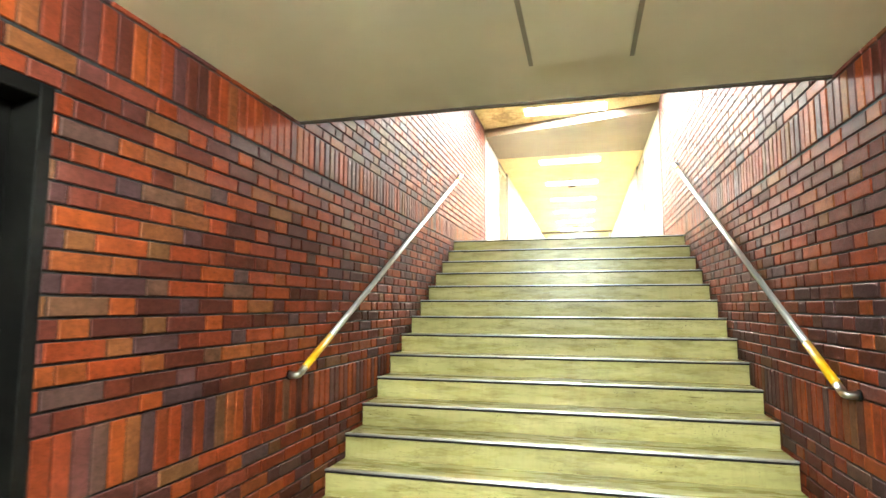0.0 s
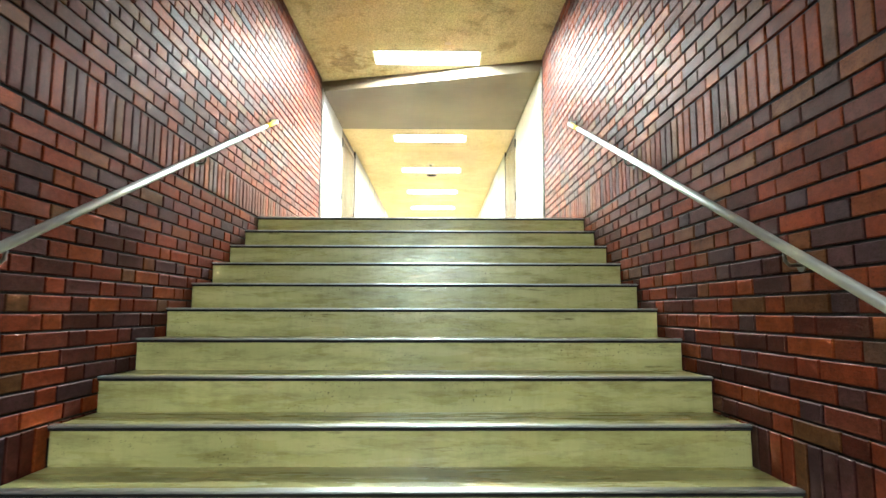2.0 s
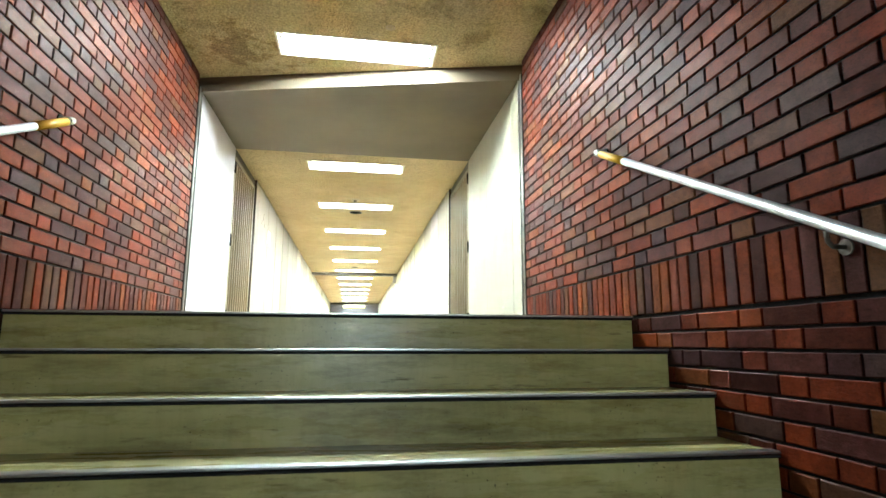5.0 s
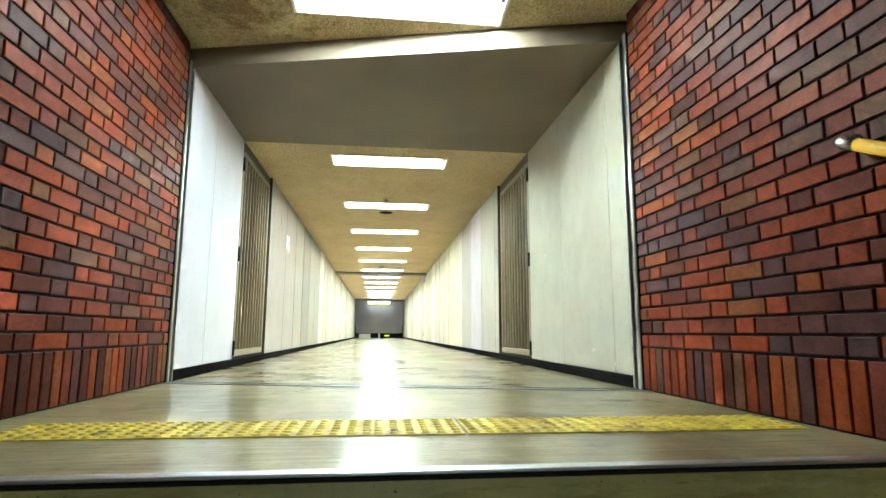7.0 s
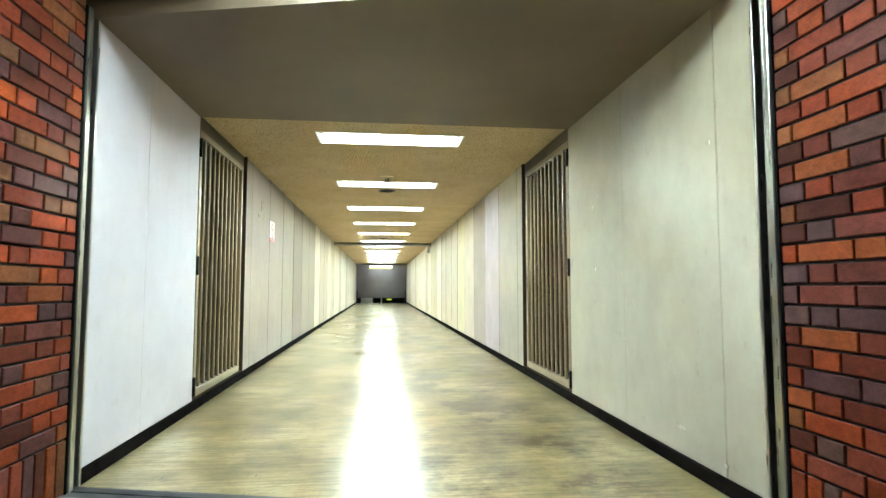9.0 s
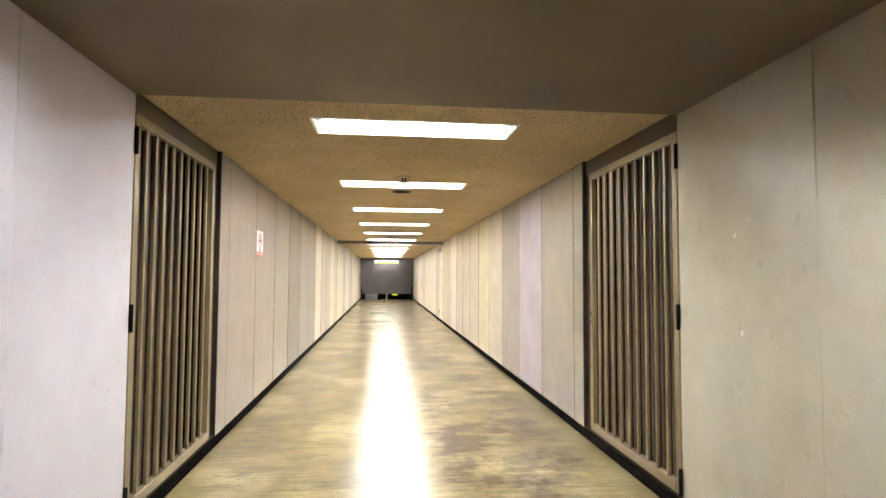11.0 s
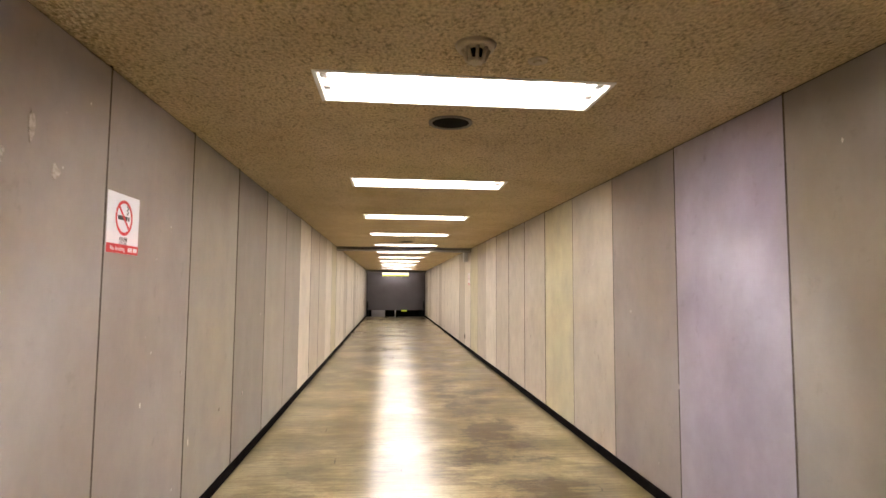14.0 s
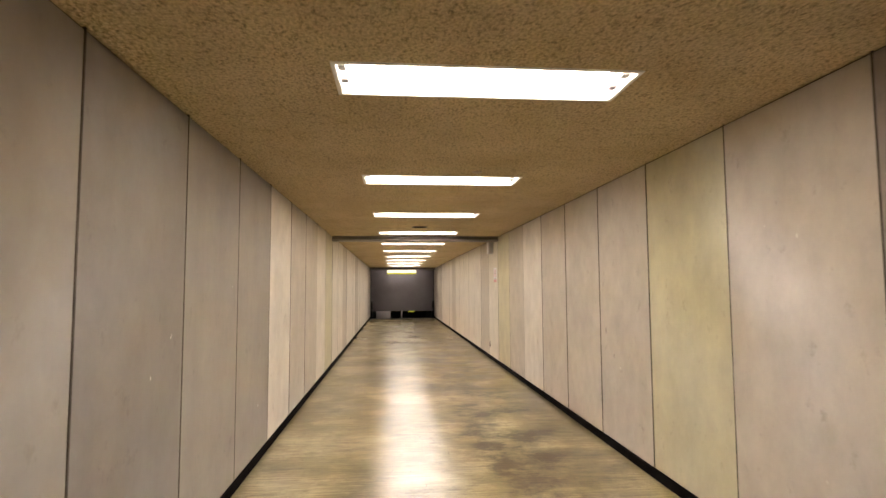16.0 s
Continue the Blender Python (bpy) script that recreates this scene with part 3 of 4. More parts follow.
# ---- shutter guides where brick meets boards ----
def guide(x, side, y):
    g = thing("shutter_guide", "stainless and black steel shutter guide between brick and boards", "shutter guide", (x, y, 0))
    X = lambda d0, d1: sorted((side * d0, side * d1))
    top = SOFFIT + 0.02
    part("outer_plate", box(fresh(), *X(-0.02, 0.004), 0.004, 0.016, 0.0, top, 0.002), BLACK, g)
    part("steel_angle", box(fresh(), *X(-0.02, 0.010), 0.0165, 0.044, 0.0, top, 0.004, 2), STAINLESS, g, "polished stainless steel angle")
    part("inner_angle", box(fresh(), *X(-0.02, 0.006), 0.0455, 0.062, 0.0, top, 0.003, 2), STAINLESS, g, "polished stainless steel lip of the slot")
    part("slot", box(fresh(), *X(-0.06, -0.03), 0.062, 0.102, 0.0, top), VOID, g)
    part("far_angle", box(fresh(), *X(-0.03, 0.007), 0.1025, 0.1225, 0.0, top, 0.003, 2), STAINLESS, g, "polished stainless steel lip of the slot")
    return g


guide(XL, 1, END_L)
guide(XR, -1, END_R)


# ---- barred gates ----
def gate(x, side, lock):
    g = thing("gate", "beige painted steel gate of upright bars, closed in its alcove", "gate", (x, GATE0, 0), group="gates facing each other")
    X = lambda d0, d1: sorted((side * d0, side * d1))
    w, z0, z1 = GATE1 - GATE0, 0.092, 2.022
    f = box(fresh(), *X(-0.04, 0.0), 0.006, 0.062, z0, z1, 0.003)
    part("hinge_stile", f, GATE, g)
    part("lock_stile", box(fresh(), *X(-0.04, 0.0), w - 0.052, w, z0, z1, 0.003), GATE, g)
    part("top_rail", box(fresh(), *X(-0.04, 0.001), 0.0, w, z1 + 0.0005, z1 + 0.050, 0.003), GATE, g)
    part("bottom_rail", box(fresh(), *X(-0.04, 0.001), 0.062, w - 0.052, z0, z0 + 0.06, 0.003), GATE, g)
    for i in range(9):
        y = 0.160 + 0.1232 * i
        part("bar", box(fresh(), *X(-0.024, -0.004), y - 0.0135, y + 0.0135, z0 + 0.05, z1, 0.006, 2), GATE, g)
        part("rear_bar", box(fresh(), *X(-0.064, -0.044), y - 0.0135, y + 0.0135, z0 + 0.02, z1 + 0.02, 0.004), GATE_SHADED, g)
    for z in (0.17, 1.05, 1.93):
        b = cyl(fresh(), (side * 0.006, 0.0, z - 0.068), (side * 0.006, 0.0, z + 0.068), 0.011, 10)
        part("hinge", b, BLACK, g, "black steel hinge")
    if lock:
        y = w - 0.027
        plate = part("lock_plate", box(fresh(), *X(0.0, 0.004), y - 0.018, y + 0.018, 0.885, 1.01, 0.002), GATE, g)
        for z, r, what in ((0.978, 0.019, "round worn lock barrel"), (0.915, 0.016, "small worn knob")):
            rose = part("lock_rose", cyl(fresh(), (side * 0.004, y, z), (side * 0.009, y, z), r, 18), TARNISHED, plate, what)
            cyl_bm = cyl(fresh(), (side * 0.0088, y, z), (side * 0.0105, y, z), r * 0.55, 14)
            part("keyhole", cyl_bm, BLACK, rose)
    return g


for x, side, lock, name in ((XL, 1, False, "left"), (XR, -1, True, "right")):
    gate(x, side, lock)
    X = lambda d0, d1: sorted((x + side * d0, x + side * d1))
    b = box(fresh(), *X(-0.05, -0.03), GATE0 + 0.004, GATE1 - 0.62, 2.072, CEIL + 0.02)
    box(b, *X(-0.05, -0.03), GATE1 - 0.616, JAMB - 0.004, 2.072, CEIL + 0.02)
    tagged(mesh_ob("trim_header_" + name, b, HEAD_PANEL), "grey-brown steel header panels above the gate", "door frame", kind="structure")
    b = fresh()
    box(b, *X(-0.06, -0.032), GATE1 + 0.008, JAMB - 0.003, 0.0, 2.070)
    box(b, *X(-0.03, 0.0015), JAMB - 0.0145, JAMB + 0.0015, 0.0, CEIL + 0.01)
    tagged(mesh_ob("trim_gate_" + name, b, HEADER), "dark brown steel jamb of the gate alcove", "door frame", kind="structure")
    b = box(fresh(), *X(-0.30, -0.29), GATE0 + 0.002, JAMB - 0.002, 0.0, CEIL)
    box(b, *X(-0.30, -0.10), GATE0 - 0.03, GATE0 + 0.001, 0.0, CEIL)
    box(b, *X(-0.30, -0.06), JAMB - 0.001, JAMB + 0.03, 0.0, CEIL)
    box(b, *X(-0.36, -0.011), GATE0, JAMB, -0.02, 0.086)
    tagged(mesh_ob("wall_alcove_" + name, b, ALCOVE), "bare alcove behind the barred gate, its shade put into the colour", "wall", kind="structure")


# ---- fluorescent fittings ----
def fitting(x0, x1, up=0.130, name="fluorescent_light"):
    """A recessed twin-tube fitting; its origin is the near corner at x = 0 of the ceiling face."""
    g = thing(name, "recessed twin-tube fluorescent light, switched on, in the ceiling", "ceiling light", group="row of ceiling lights")
    d, t = LAMP_D, 0.004
    high = up - 0.052
    b = box(fresh(), x0 + t, x1 - t, t, d - t, 0.0, up)
    b.faces.ensure_lookup_table()
    bmesh.ops.delete(b, geom=[f for f in b.faces if f.calc_center_median().z < 0.001], context="FACES_ONLY")
    bmesh.ops.recalc_face_normals(b, faces=b.faces)
    bmesh.ops.solidify(b, geom=b.faces[:], thickness=0.003)
    part("tray", b, WHITE, g, "white enamelled reflector tray")
    b = fresh()
    r, z = 0.014, -0.006
    box(b, x0 - r, x0 + 0.004, -r, d + r, z, -0.0005)
    box(b, x1 - 0.004, x1 + r, -r, d + r, z, -0.0005)
    box(b, x0 + 0.0042, x1 - 0.0042, -r, 0.004, z, -0.0005)
    box(b, x0 + 0.0042, x1 - 0.0042, d - 0.004, d + r, z, -0.0005)
    part("rim", b, WHITE, g, "thin pale metal rim")
    for y in (d * 0.29, d * 0.71):
        part("tube", cyl(fresh(), (x0 + 0.039, y, high), (x1 - 0.039, y, high), 0.0165, 10), GLOW, g, "glowing white fluorescent tube")
        for xs, dx in ((x0 + 0.005, 0.034), (x1 - 0.005, -0.034)):
            X = sorted((xs, xs + dx))
            part("tube_socket", box(fresh(), *X, y - 0.022, y + 0.022, high - 0.062 if up > 0.1 else 0.012, up - 0.002, 0.004), SOCKET, g, "grey tube socket")
    return g


first = fitting(LAMP_X0, LAMP_X1)
first.location = (0, LAMP_Y[0], CEIL)
for ly in LAMP_Y[1:]:
    copy_thing(first, Matrix.Translation((0, ly, CEIL)))
stair_light = fitting(sx0, sx1, 0.085)
stair_light.location = (0, sy, STAIR_CEIL)


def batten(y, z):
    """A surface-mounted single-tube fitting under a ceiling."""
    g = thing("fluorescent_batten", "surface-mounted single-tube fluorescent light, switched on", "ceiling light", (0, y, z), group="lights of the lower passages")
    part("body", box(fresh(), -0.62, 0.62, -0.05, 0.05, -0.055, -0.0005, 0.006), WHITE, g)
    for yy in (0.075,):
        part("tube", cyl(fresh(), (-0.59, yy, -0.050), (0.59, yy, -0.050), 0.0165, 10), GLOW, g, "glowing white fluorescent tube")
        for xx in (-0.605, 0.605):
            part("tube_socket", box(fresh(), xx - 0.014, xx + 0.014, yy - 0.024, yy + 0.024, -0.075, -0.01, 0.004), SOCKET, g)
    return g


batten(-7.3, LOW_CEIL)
batten(33.3, CEIL)


# ---- handrails ----
def handrail(x, side, top_y, top_z, low_y, low_z):
    h = thing("handrail", "round steel handrail with yellow grip sleeves on the brick wall", "handrail", group="handrails on both sides of the stairs")
    xr, r = x + side * 0.062, 0.0185
    a, b = Vector((xr, low_y, low_z)), Vector((xr, top_y, top_z))
    d = (b - a).normalized()
    part("tube", tube(fresh(), [a + d * 0.44, a.lerp(b, 0.5), b - d * 0.33], r, 16), RAIL, h)
    part("sleeve", tube(fresh(), [a + d * 0.07, a + d * 0.25, a + d * 0.439], r + 0.002, 16), YELLOW, h, "glossy yellow plastic grip sleeve")
    part("sleeve", tube(fresh(), [b - d * 0.33, b - d * 0.2, b - d * 0.06], r + 0.002, 16), YELLOW, h, "glossy yellow plastic grip sleeve")
    for e, s in ((a, 1), (b, -1)):
        p = e + d * (0.072 if s > 0 else 0.062) * s
        q = e - d * 0.012 * s
        bend = [p, e + d * 0.02 * s, e, q + Vector((-side * 0.012, 0, 0)), q + Vector((-side * 0.030, 0, 0)), q + Vector((-side * 0.062, 0, 0))]
        part("end_bend", tube(fresh(), bend, r + 0.0005, 14), STAINLESS, h, "polished end bend returning to the wall")
        wallp = Vector((x + side * 0.001, q.y, q.z))
        part("wall_flange", cyl(fresh(), wallp, wallp + Vector((side * 0.007, 0, 0)), 0.027, 18), BLACK, h, "dark round wall flange")
    for y in (-2.82, -1.25):
        p = a + d * ((y - low_y) / d.y)
        w = Vector((x, p.y, p.z - 0.065))
        br = part("bracket", tube(fresh(), [w, w + Vector((side * 0.045, 0, 0)), w + Vector((side * 0.060, 0, 0.014)), p - Vector((0, 0, r))], 0.0065, 8), TARNISHED, h, "bent steel bracket")
        part("rose", cyl(fresh(), w + Vector((side * 0.001, 0, 0)), w + Vector((side * 0.006, 0, 0)), 0.024, 16), TARNISHED, br)
    return h


handrail(XL, 1, 0.233, 0.940, -4.14, -1.235)
handrail(XR, -1, 0.180, 0.914, -4.14, -1.235)


# ---- tactile paving ----
def tactile(x):
    t = thing("tactile_tile", "yellow tactile warning tile with raised dots, worn and dirty", "tactile tile", (x, 0.462, 0), group="row of tactile tiles")
    part("plate", box(fresh(), 0.002, 0.298, 0.0, 0.300, 0.0, 0.004, 0.002), TACTILE, t)
    dot = cyl(fresh(), (0, 0, 0.0035), (0, 0, 0.0090), 0.0170, 12, 0.0100, False)
    first_dot = part("dot", dot, TACTILE, t)
    for i in range(6):
        for j in range(6):
            d = first_dot if i + j == 0 else new("dot", first_dot.data)
            d.parent = t
            d.location = (0.025 + 0.05 * i, 0.025 + 0.05 * j, 0)
    return t


tile = tactile(-1.24)
for i in range(1, 9):
    gap = 0.018 if i > 4 else 0.0
    copy_thing(tile, Matrix.Translation((-1.24 + 0.2865 * i + gap, 0.462 - 0.0035 * i, 0)) @ pose(0, 0, 0, 0, 0, rl.uniform(-0.5, 0.5)))


# ---- things on the ceiling ----
def detector(x, y, z):
    d = thing("smoke_detector", "cream smoke detector with a slotted cage under the ceiling", "smoke detector", (x, y, z))
    part("base", cyl(fresh(), (0, 0, 0), (0, 0, -0.018), 0.076, 28, 0.066), AGED, d)
    b = fresh()
    for i in range(8):
        a = 2 * math.pi * i / 8
        c, s = math.cos(a), math.sin(a)
        cyl(b, (0.048 * c, 0.048 * s, -0.018), (0.030 * c, 0.030 * s, -0.062), 0.007, 6)
    part("cage", b, AGED, d)
    part("chamber", cyl(fresh(), (0, 0, -0.018), (0, 0, -0.050), 0.026, 16, 0.02), BLACK, d, "dark sensing chamber")
    part("cap", cyl(fresh(), (0, 0, -0.056), (0, 0, -0.066), 0.034, 20, 0.022), AGED, d)
    return d


detector(0.005, 6.34, CEIL)
detector(0.005, 26.6, CEIL)


def ceiling_ring(x, y, z):
    b = ring(fresh(), (0, 0, 0), 0.018, 0.038, -0.006, 0.0)
    cyl(b, (0, 0, -0.001), (0, 0, -0.010), 0.012, 14)
    o = mesh_ob("sprinkler_plate", b, AGED)
    o.location = (x, y, z)
    return tagged(o, "small pale round plate flush with the ceiling", "ceiling plate")


ceiling_ring(0.262, 6.44, CEIL)
ceiling_ring(0.262, 10.79, CEIL)
ceiling_ring(0.267, 1.386, STAIR_CEIL)


def vent(x, y):
    v = thing("ceiling_vent", "round black vent opening with a thin tan ring", "ceiling vent", (x, y, CEIL))
    part("ring", ring(fresh(), (0, 0, 0), 0.098, 0.116, -0.008, 0.0, 40), SOCKET, v, "tan painted ring")
    # no hole here: the opening's darkness is a flat black disc
    part("opening", cyl(fresh(), (0, 0, -0.003), (0, 0, -0.001), 0.098, 40), VOID, v, "flat black disc painted as the dark of the opening")
    return v


vent(0.015, 7.262)
vent(0.0, 14.62)

hatch = thing("ceiling_hatch", "cream access panel with dark slots in the low ceiling", "access hatch", (0.25, -4.85, LOW_CEIL))
part("panel", box(fresh(), -0.208, 0.208, -0.29, 0.29, -0.003, 0.001, 0.001), LOW_PAINT, hatch)
for xx in (-0.222, 0.222):
    part("slot", box(fresh(), xx - 0.010, xx + 0.010, -0.29, 0.29, -0.002, 0.001), GREY_BEAM, hatch, "narrow dark slot")

# ---- dark steel door in the lower hall ----
DOOR0, DOOR1, DOOR_TOP = -6.62, -5.68, -0.145
b = box(fresh(), XL - 0.16, XL + 0.004, DOOR1 - 0.05, DOOR1 - 0.001, LOW, DOOR_TOP, 0.003)
box(b, XL - 0.16, XL + 0.004, DOOR0 + 0.001, DOOR0 + 0.05, LOW, DOOR_TOP, 0.003)
box(b, XL - 0.16, XL + 0.003, DOOR0 + 0.051, DOOR1 - 0.051, DOOR_TOP - 0.05, DOOR_TOP, 0.003)
door = tagged(mesh_ob("door_1", b, BLACK), "black steel door and frame set into the brick wall", "door", kind="structure")
part("door_leaf", box(fresh(), XL - 0.15, XL - 0.11, DOOR0 + 0.052, DOOR1 - 0.052, LOW + 0.006, DOOR_TOP - 0.052, 0.002), BLACK, door)
part("door_handle", cyl(fresh(), (XL - 0.11, DOOR0 + 0.12, LOW + 1.0), (XL - 0.06, DOOR0 + 0.12, LOW + 1.0), 0.025, 16), STAINLESS, door)


# ---- signs ----
def text_mesh(body, size, align="CENTER"):
    cu = bpy.data.curves.new("writing", "FONT")
    cu.body, cu.size, cu.align_x, cu.align_y = body, size, align, "CENTER"
    cu.extrude = 0.0003
    ob = bpy.data.objects.new("writing", cu)
    scene.collection.objects.link(ob)
    deps = bpy.context.evaluated_depsgraph_get()
    me = bpy.data.meshes.new_from_object(ob.evaluated_get(deps))
    bpy.data.objects.remove(ob)
    b = bmesh.new()
    b.from_mesh(me)
    bpy.data.meshes.remove(me)
    return b


def no_smoking(x, side, y, z, w=0.275, h=0.247):
    """A flat sign on a wall; local x along the wall, local y up, local z off the wall."""
    s = thing("no_smoking_sign", "white no-smoking sign with red ring and red foot band", "sign")
    s.matrix_world = Matrix.Translation((x, y, z)) @ Matrix(((0, 0, side, 0), (side * 1.0, 0, 0, 0), (0, 1, 0, 0), (0, 0, 0, 1)))
    part("board", box(fresh(), -w / 2, w / 2, -h / 2, h / 2, 0.0005, 0.003, 0.0006), SIGN_WHITE, s)
    band = part("band", box(fresh(), -w / 2, w / 2, -h / 2, -h / 2 + 0.038, 0.0032, 0.0036), SIGN_RED, s, "red foot band")
    b = text_mesh("No Smoking", 0.024)
    bmesh.ops.translate(b, vec=(-0.045, -h / 2 + 0.019, 0.0040), verts=b.verts)
    part("writing", b, SIGN_WHITE, band)
    b = fresh()
    for x0, x1 in ((0.045, 0.062), (0.066, 0.080), (0.092, 0.108), (0.111, 0.126)):
        box(b, x0, x1, -h / 2 + 0.010, -h / 2 + 0.028, 0.0037, 0.0041)
    part("writing", b, SIGN_WHITE, band, "white bars of small writing")
    cy, r = 0.026, 0.074
    b = fresh()
    box(b, -0.052, 0.030, cy - 0.010, cy + 0.008, 0.0032, 0.0036)
    box(b, 0.036, 0.048, cy - 0.010, cy + 0.008, 0.0032, 0.0036)
    for i in range(5):
        u = 0.020 + 0.008 * (i % 2)
        box(b, u, u + 0.014, cy + 0.015 + 0.008 * i, cy + 0.021 + 0.008 * i, 0.0032, 0.0036)
    part("pictogram", b, SIGN_BLACK, s, "black cigarette and smoke")
    b = fresh()
    ring(b, (0, cy, 0), r - 0.013, r, 0.0038, 0.0043, 40)
    c = bmesh.new()
    box(c, -r + 0.008, r - 0.008, -0.006, 0.006, 0.0038, 0.0042)
    bmesh.ops.transform(c, matrix=Matrix.Translation((0, cy, 0)) @ pose(0, 0, 0, 0, 0, -45), verts=c.verts)
    merge(b, c)
    part("ban_ring", b, SIGN_RED, s, "red ring with a slanting bar")
    b = text_mesh("\u7981\u7159", 0.036)
    bmesh.ops.translate(b, vec=(0, -0.072, 0.0034), verts=b.verts)
    part("writing", b, SIGN_BLACK, s, "black characters")
    return s


no_smoking(XL, 1, 6.834, 1.582)
no_smoking(XR, -1, 16.37, 1.545)

# ---- details on the far right wall ----
lampbox = thing("wall_box", "white metal box high on the wall under the beam", "wall box", (XR, 16.62, 2.05))
part("case", box(fresh(), -0.088, 0.0, -0.09, 0.09, -0.115, 0.11, 0.008, 2), RAIL, lampbox)
part("lens", box(fresh(), -0.094, -0.088, -0.07, 0.07, -0.09, 0.085, 0.002), SIGN_WHITE, lampbox, "white front cover")
b = cyl(fresh(), (XL, 16.035, 2.135), (XR - 0.02, 16.035, 2.135), 0.013, 12)
tagged(mesh_ob("conduit", b, STAINLESS), "bright steel conduit run along the ceiling beam", "conduit")
outlet = thing("wall_outlet", "small dark wall outlet above the skirting", "outlet", (XR, 16.97, 0.27))
part("plate", box(fresh(), -0.006, 0.0, -0.035, 0.035, -0.055, 0.055, 0.002), HEADER, outlet)
part("socket", box(fresh(), -0.009, -0.006, -0.015, 0.015, -0.03, 0.03, 0.001), BLACK, outlet)

# ---- far end of the corridor: stairs down under a grey wall ----
b = box(fresh(), XL - 0.4, XR + 0.4, 31.75, 31.95, 0.29, CEIL + 0.1)
tagged(mesh_ob("wall_end", b, END_WALL), "plain dark grey wall hanging over the descending stairs", "wall", kind="structure")
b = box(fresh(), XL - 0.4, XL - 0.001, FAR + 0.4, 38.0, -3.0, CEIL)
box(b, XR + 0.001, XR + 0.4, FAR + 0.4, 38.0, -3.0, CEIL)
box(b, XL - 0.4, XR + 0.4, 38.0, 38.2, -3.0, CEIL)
tagged(mesh_ob("wall_lower_passage", b, VOID), "passage walls below the far stairs, their gloom put into the colour", "wall", kind="structure")
b = fresh()
for i in range(10):
    box(b, XL, XR, FAR + 0.001 + 0.3 * i, FAR + 0.3 * (i + 1), -0.2 - RISE * (i + 1), -RISE * (i + 1))
box(b, XL, XR, FAR + 3.001, 38.0, -1.9, -RISE * 11)
tagged(mesh_ob("stairs_far", b, STEP), "concrete stairs going down at the corridor end", "stairs", kind="structure")
b = box(fresh(), XL - 0.1, XR + 0.1, FAR - 0.045, FAR + 0.004, 0.001, 0.006, 0.002)
tagged(mesh_ob("trim_far_nosing", b, NOSING), "steel nosing at the corridor end", "trim", kind="structure")

case = thing("pale_cabinet", "pale grey cabinet at the foot of the far stairs", "cabinet", (-0.90, 35.0, -RISE * 11))
part("body", box(fresh(), -0.36, 0.36, -0.25, 0.25, 0.0, 1.98, 0.01), GREY_BOARD, case)
part("door", box(fresh(), -0.34, 0.34, -0.268, -0.2505, 0.05, 1.93, 0.004), GREY_BOARD, case)
post = mesh_ob("steel_post", cyl(fresh(), (0.02, 34.6, -RISE * 11), (0.02, 34.6, 0.6), 0.022, 12), WHITE)
tagged(post, "thin white post at the foot of the far stairs", "post")
far_sign = thing("lit_sign", "small lit yellow-green sign beyond the far stairs", "sign", (0.52, 35.2, 0.135))
part("case", box(fresh(), -0.17, 0.17, 0.0, 0.06, -0.045, 0.045, 0.006), BLACK, far_sign)
part("face", box(fresh(), -0.155, 0.155, -0.006, -0.0005, -0.032, 0.032, 0.002), EXIT_BAND, far_sign, "glowing yellow-green face")
part("hanger", box(fresh(), -0.01, 0.01, 0.02, 0.04, 0.045, CEIL - 0.135), BLACK, far_sign)

exit_sign = thing("exit_sign", "long lit sign box with a yellow-green foot under the ceiling", "sign", (-0.03, 30.75, 1.925))
part("case", box(fresh(), -0.64, 0.64, 0.0, 0.12, 0.0, 0.19, 0.006), BLACK, exit_sign)
part("face", box(fresh(), -0.63, 0.63, -0.008, -0.001, 0.055, 0.182, 0.002), EXIT_FACE, exit_sign, "glowing pale face")
part("foot_band", box(fresh(), -0.63, 0.63, -0.009, -0.001, 0.006, 0.053, 0.002), EXIT_BAND, exit_sign, "yellow-green foot band")
part("rear_face", box(fresh(), -0.63, 0.63, 0.121, 0.128, 0.01, 0.18, 0.002), EXIT_REAR, exit_sign, "unseen glowing rear face added to light the end wall")
for xx in (-0.45, 0.45):
    part("hanger", box(fresh(), xx - 0.012, xx + 0.012, 0.05, 0.07, 0.19, CEIL - 1.925, 0.002), BLACK, exit_sign)


def far_rail(x, side):
    h = thing("stair_rail", "dark handrail leaning down at the far stairs", "handrail", (x + side * 0.07, 30.98, 0), group="rails of the far stairs")
    part("tube", tube(fresh(), [(0, -0.06, 0.80), (0, 0.02, 0.80), (0, 1.6, -0.03)], 0.02, 10), BLACK, h)
    part("post", cyl(fresh(), (0, 0.02, 0.0), (0, 0.02, 0.80), 0.016, 10), BLACK, h)
    part("knob", ball(fresh(), (0, -0.07, 0.80), 0.027), STAINLESS, h, "bright round end knob")
    return h


far_rail(XL, 1)
far_rail(XR, -1)

# ---- rear of the lower hall, unseen, added to throw light on the stairs ----
b = box(fresh(), -5.4, 5.4, HALL - 0.2, HALL, LOW - 0.2, LOW_CEIL + 0.2)
box(b, -5.4, -5.2, HALL, BACK + 0.2, LOW - 0.2, LOW_CEIL + 0.2)
box(b, 5.2, 5.4, HALL, BACK + 0.2, LOW - 0.2, LOW_CEIL + 0.2)
box(b, -5.2, XL - 0.012, BACK, BACK + 0.2, LOW - 0.2, LOW_CEIL + 0.2)
box(b, XR + 0.012, 5.2, BACK, BACK + 0.2, LOW - 0.2, LOW_CEIL + 0.2)
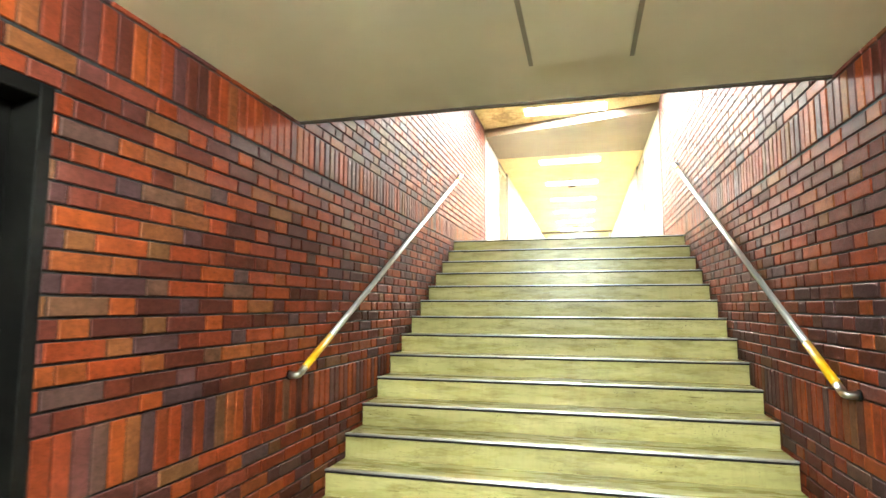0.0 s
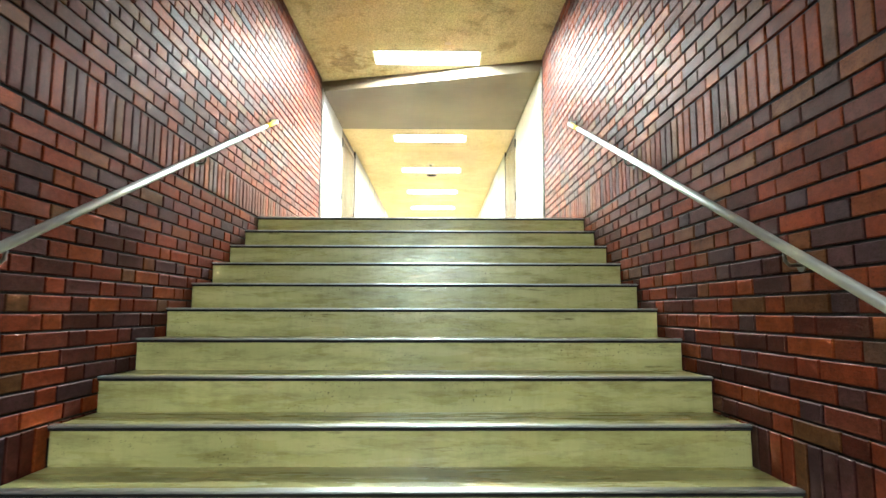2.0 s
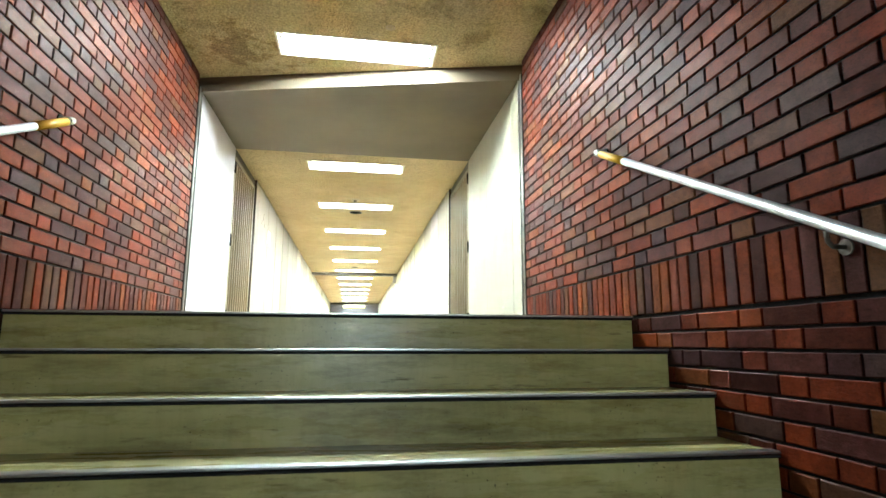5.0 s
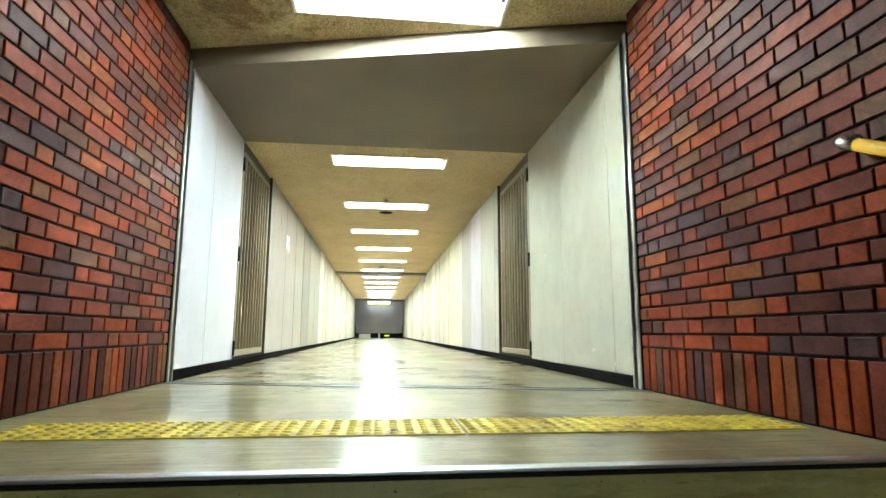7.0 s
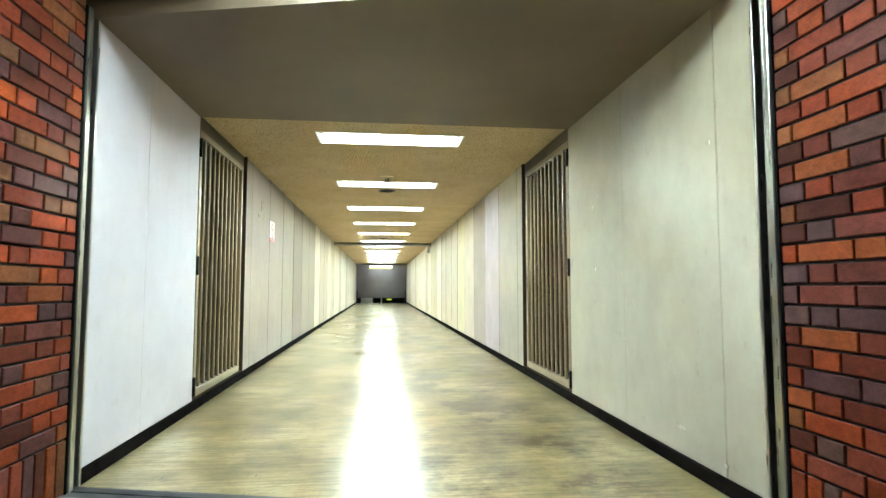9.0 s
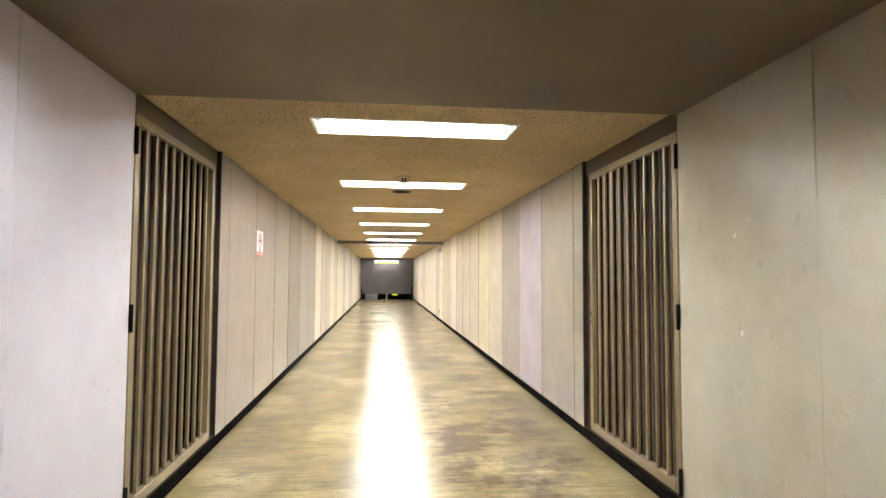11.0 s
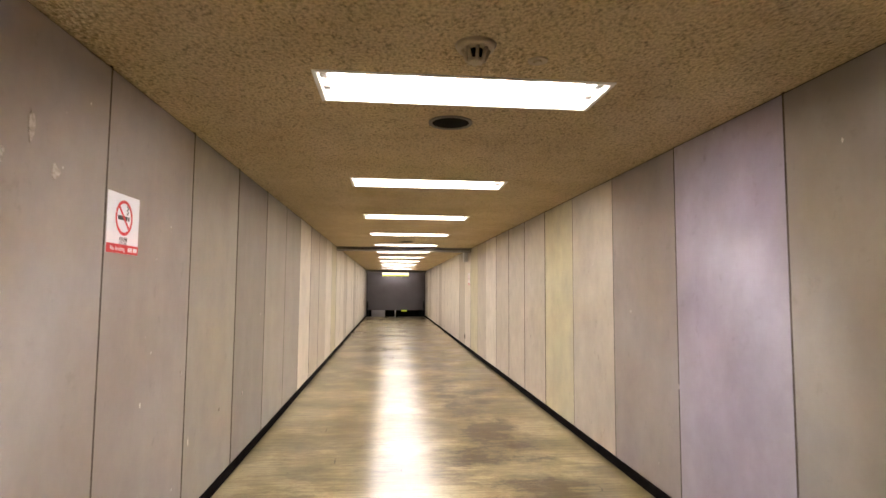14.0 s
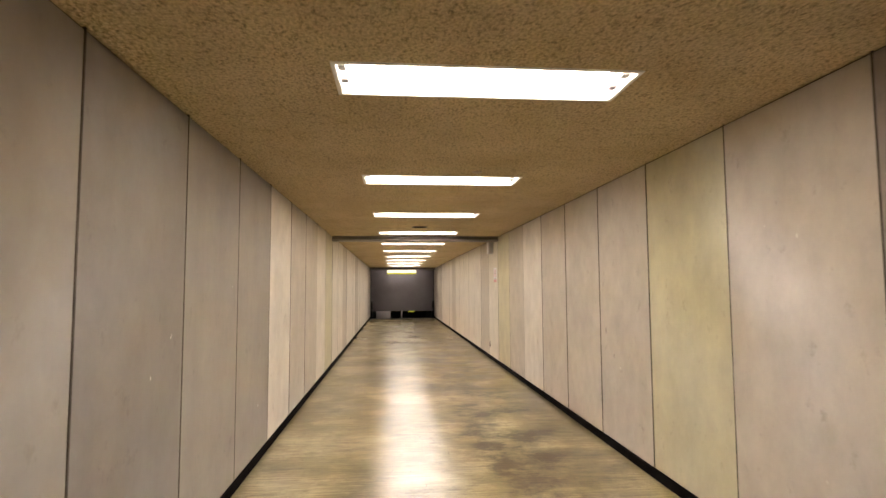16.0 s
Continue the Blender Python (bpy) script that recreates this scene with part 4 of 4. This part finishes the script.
tagged(mesh_ob("wall_back", b, LOW_PAINT), "unseen plain cream walls added behind the lower hall to bounce light", "wall", kind="structure")

# ---- brick walls ----
SL, SH, BH, J = 0.2302, 0.1102, 0.0632, 0.0103   # stretcher, header, height, joint
COURSE = BH + J
PROUD = 0.011


def brick_data(w, h):
    """Vertices and faces of one brick seen from the room: x off the wall, y along it, z up; chamfered, open at the back."""
    c = 0.0028
    v, f = [], []
    for x, i in ((0.0, 0.0), (PROUD - c, 0.0), (PROUD, c)):
        v += [(x, -w / 2 + i, -h / 2 + i), (x, w / 2 - i, -h / 2 + i), (x, w / 2 - i, h / 2 - i), (x, -w / 2 + i, h / 2 - i)]
    for a in (0, 4):
        for i in range(4):
            j = (i + 1) % 4
            f.append((a + i, a + j, a + 4 + j, a + 4 + i))
    f.append((8, 9, 10, 11))
    return v, f


def stair_z(y):
    """Top of the steps or floor under y."""
    if y >= 0:
        return 0.0
    return max(LOW, -RISE * math.ceil(-y / RUN - 1e-6))


def brick_list(y_end, door):
    """(y, z, width, height) of every brick of one wall, from the landing back to the rear wall."""
    got = []
    rows = [(0.0065 + 0.0, SL - 0.003, True)]
    z = SL + 0.004 + J
    while z < STAIR_CEIL:
        rows.append((z, BH, False))
        z += COURSE
    z = -J * 0.5
    for i in range(17):
        z -= COURSE
        rows.append((z + J * 0.5, BH, False))
    z -= SL + J
    rows.append((z + J * 0.5, SL, True))
    while z > LOW - 0.1:
        z -= COURSE
        rows.append((z + J * 0.5, BH, False))
    for n, (z0, h, soldier) in enumerate(sorted(rows)):
        z1 = z0 + h
        y1 = y_end - 0.002
        spans = []
        if soldier:
            while y1 > BACK:
                spans.append((y1 - BH, y1))
                y1 -= BH + J
        else:
            long = n % 2 == 0
            if n % 2:
                spans.append((y1 - SH * 0.62, y1))
                y1 -= SH * 0.62 + J
                long = True
            else:
                spans.append((y1 - SL * 0.5 + 0.0, y1))
                y1 -= SL * 0.5 + J
                long = False
                spans.append((y1 - SH, y1))
                y1 -= SH + J
                long = True
            while y1 > BACK:
                w = SL if long else SH
                spans.append((y1 - w, y1))
                y1 -= w + J
                long = not long
        for a, c in spans:
            m = (a + c) / 2
            top = STAIR_CEIL if m > -4.09 else LOW_CEIL
            lo, hi = max(z0, stair_z(a) - 0.05), min(z1, top + 0.01)
            if hi - lo < 0.012:
                continue
            if door and a < DOOR1 and c > DOOR0 and lo < DOOR_TOP:
                if hi > DOOR_TOP + 0.02:
                    lo = DOOR_TOP + 0.004
                elif c > DOOR1 + 0.02 and a < DOOR1:
                    a = DOOR1 + 0.004
                elif a < DOOR0 - 0.02 and c > DOOR0:
                    c = DOOR0 - 0.004
                else:
                    continue
                m = (a + c) / 2
            got.append((m, (lo + hi) / 2, c - a, hi - lo))
    return got


def brick_wall(name, x, side, y_end, door):
    out = lambda d: x - side * d
    X = sorted((out(PROUD), out(0.3)))
    b = fresh()
    if door:
        box(b, *X, BACK + 0.201, DOOR0, LOW - 0.2, LOW_CEIL + 0.2)
        box(b, *X, DOOR0 + 0.0005, DOOR1 - 0.0005, DOOR_TOP, LOW_CEIL + 0.2)
        box(b, *sorted((out(0.2), out(0.3))), DOOR0 - 0.05, DOOR1 + 0.05, LOW - 0.2, DOOR_TOP + 0.05)
        box(b, *X, DOOR1, y_end, LOW - 0.2, STAIR_CEIL + 0.2)
    else:
        box(b, *X, BACK + 0.201, y_end, LOW - 0.2, STAIR_CEIL + 0.2)
    wall = tagged(mesh_ob(name, b, MORTAR), "dark red and brown brick wall in alternating headers and stretchers", "wall", kind="structure")
    single, V, F = {}, [], []
    count = 0
    r = random.Random(len(name))
    for m, z, w, h in brick_list(y_end, door):
        dx = r.uniform(-0.0014, 0.0012)
        near = y_end - 2.35 < m and 0.0 < z < 1.72 and count < 300
        if near:
            key = (round(w, 4), round(h, 4))
            if key not in single:
                v, f = brick_data(w, h)
                me = bpy.data.meshes.new("brick")
                me.from_pydata(v if side > 0 else [(-p[0], p[1], p[2]) for p in v], [], f if side > 0 else [q[::-1] for q in f])
                me.materials.append(BRICK_ONE)
                single[key] = me
            o = new("brick", single[key])
            o.parent = wall
            o.location = (out(PROUD) + side * dx, m, z)
            count += 1
        else:
            v, f = brick_data(w, h)
            n = len(V)
            V += [(out(PROUD) + side * (p[0] + dx), m + p[1], z + p[2]) for p in v]
            F += [tuple(n + i for i in (q if side > 0 else q[::-1])) for q in f]
    me = bpy.data.meshes.new("bricks")
    me.from_pydata(V, [], F)
    me.materials.append(BRICK_MANY)
    rest = new("bricks", me)
    rest.parent = wall
    tagged(rest, "dark red and brown bricks", kind="stuff")
    return wall


brick_wall("wall_brick_left", XL, 1, END_L, True)
brick_wall("wall_brick_right", XR, -1, END_R, False)
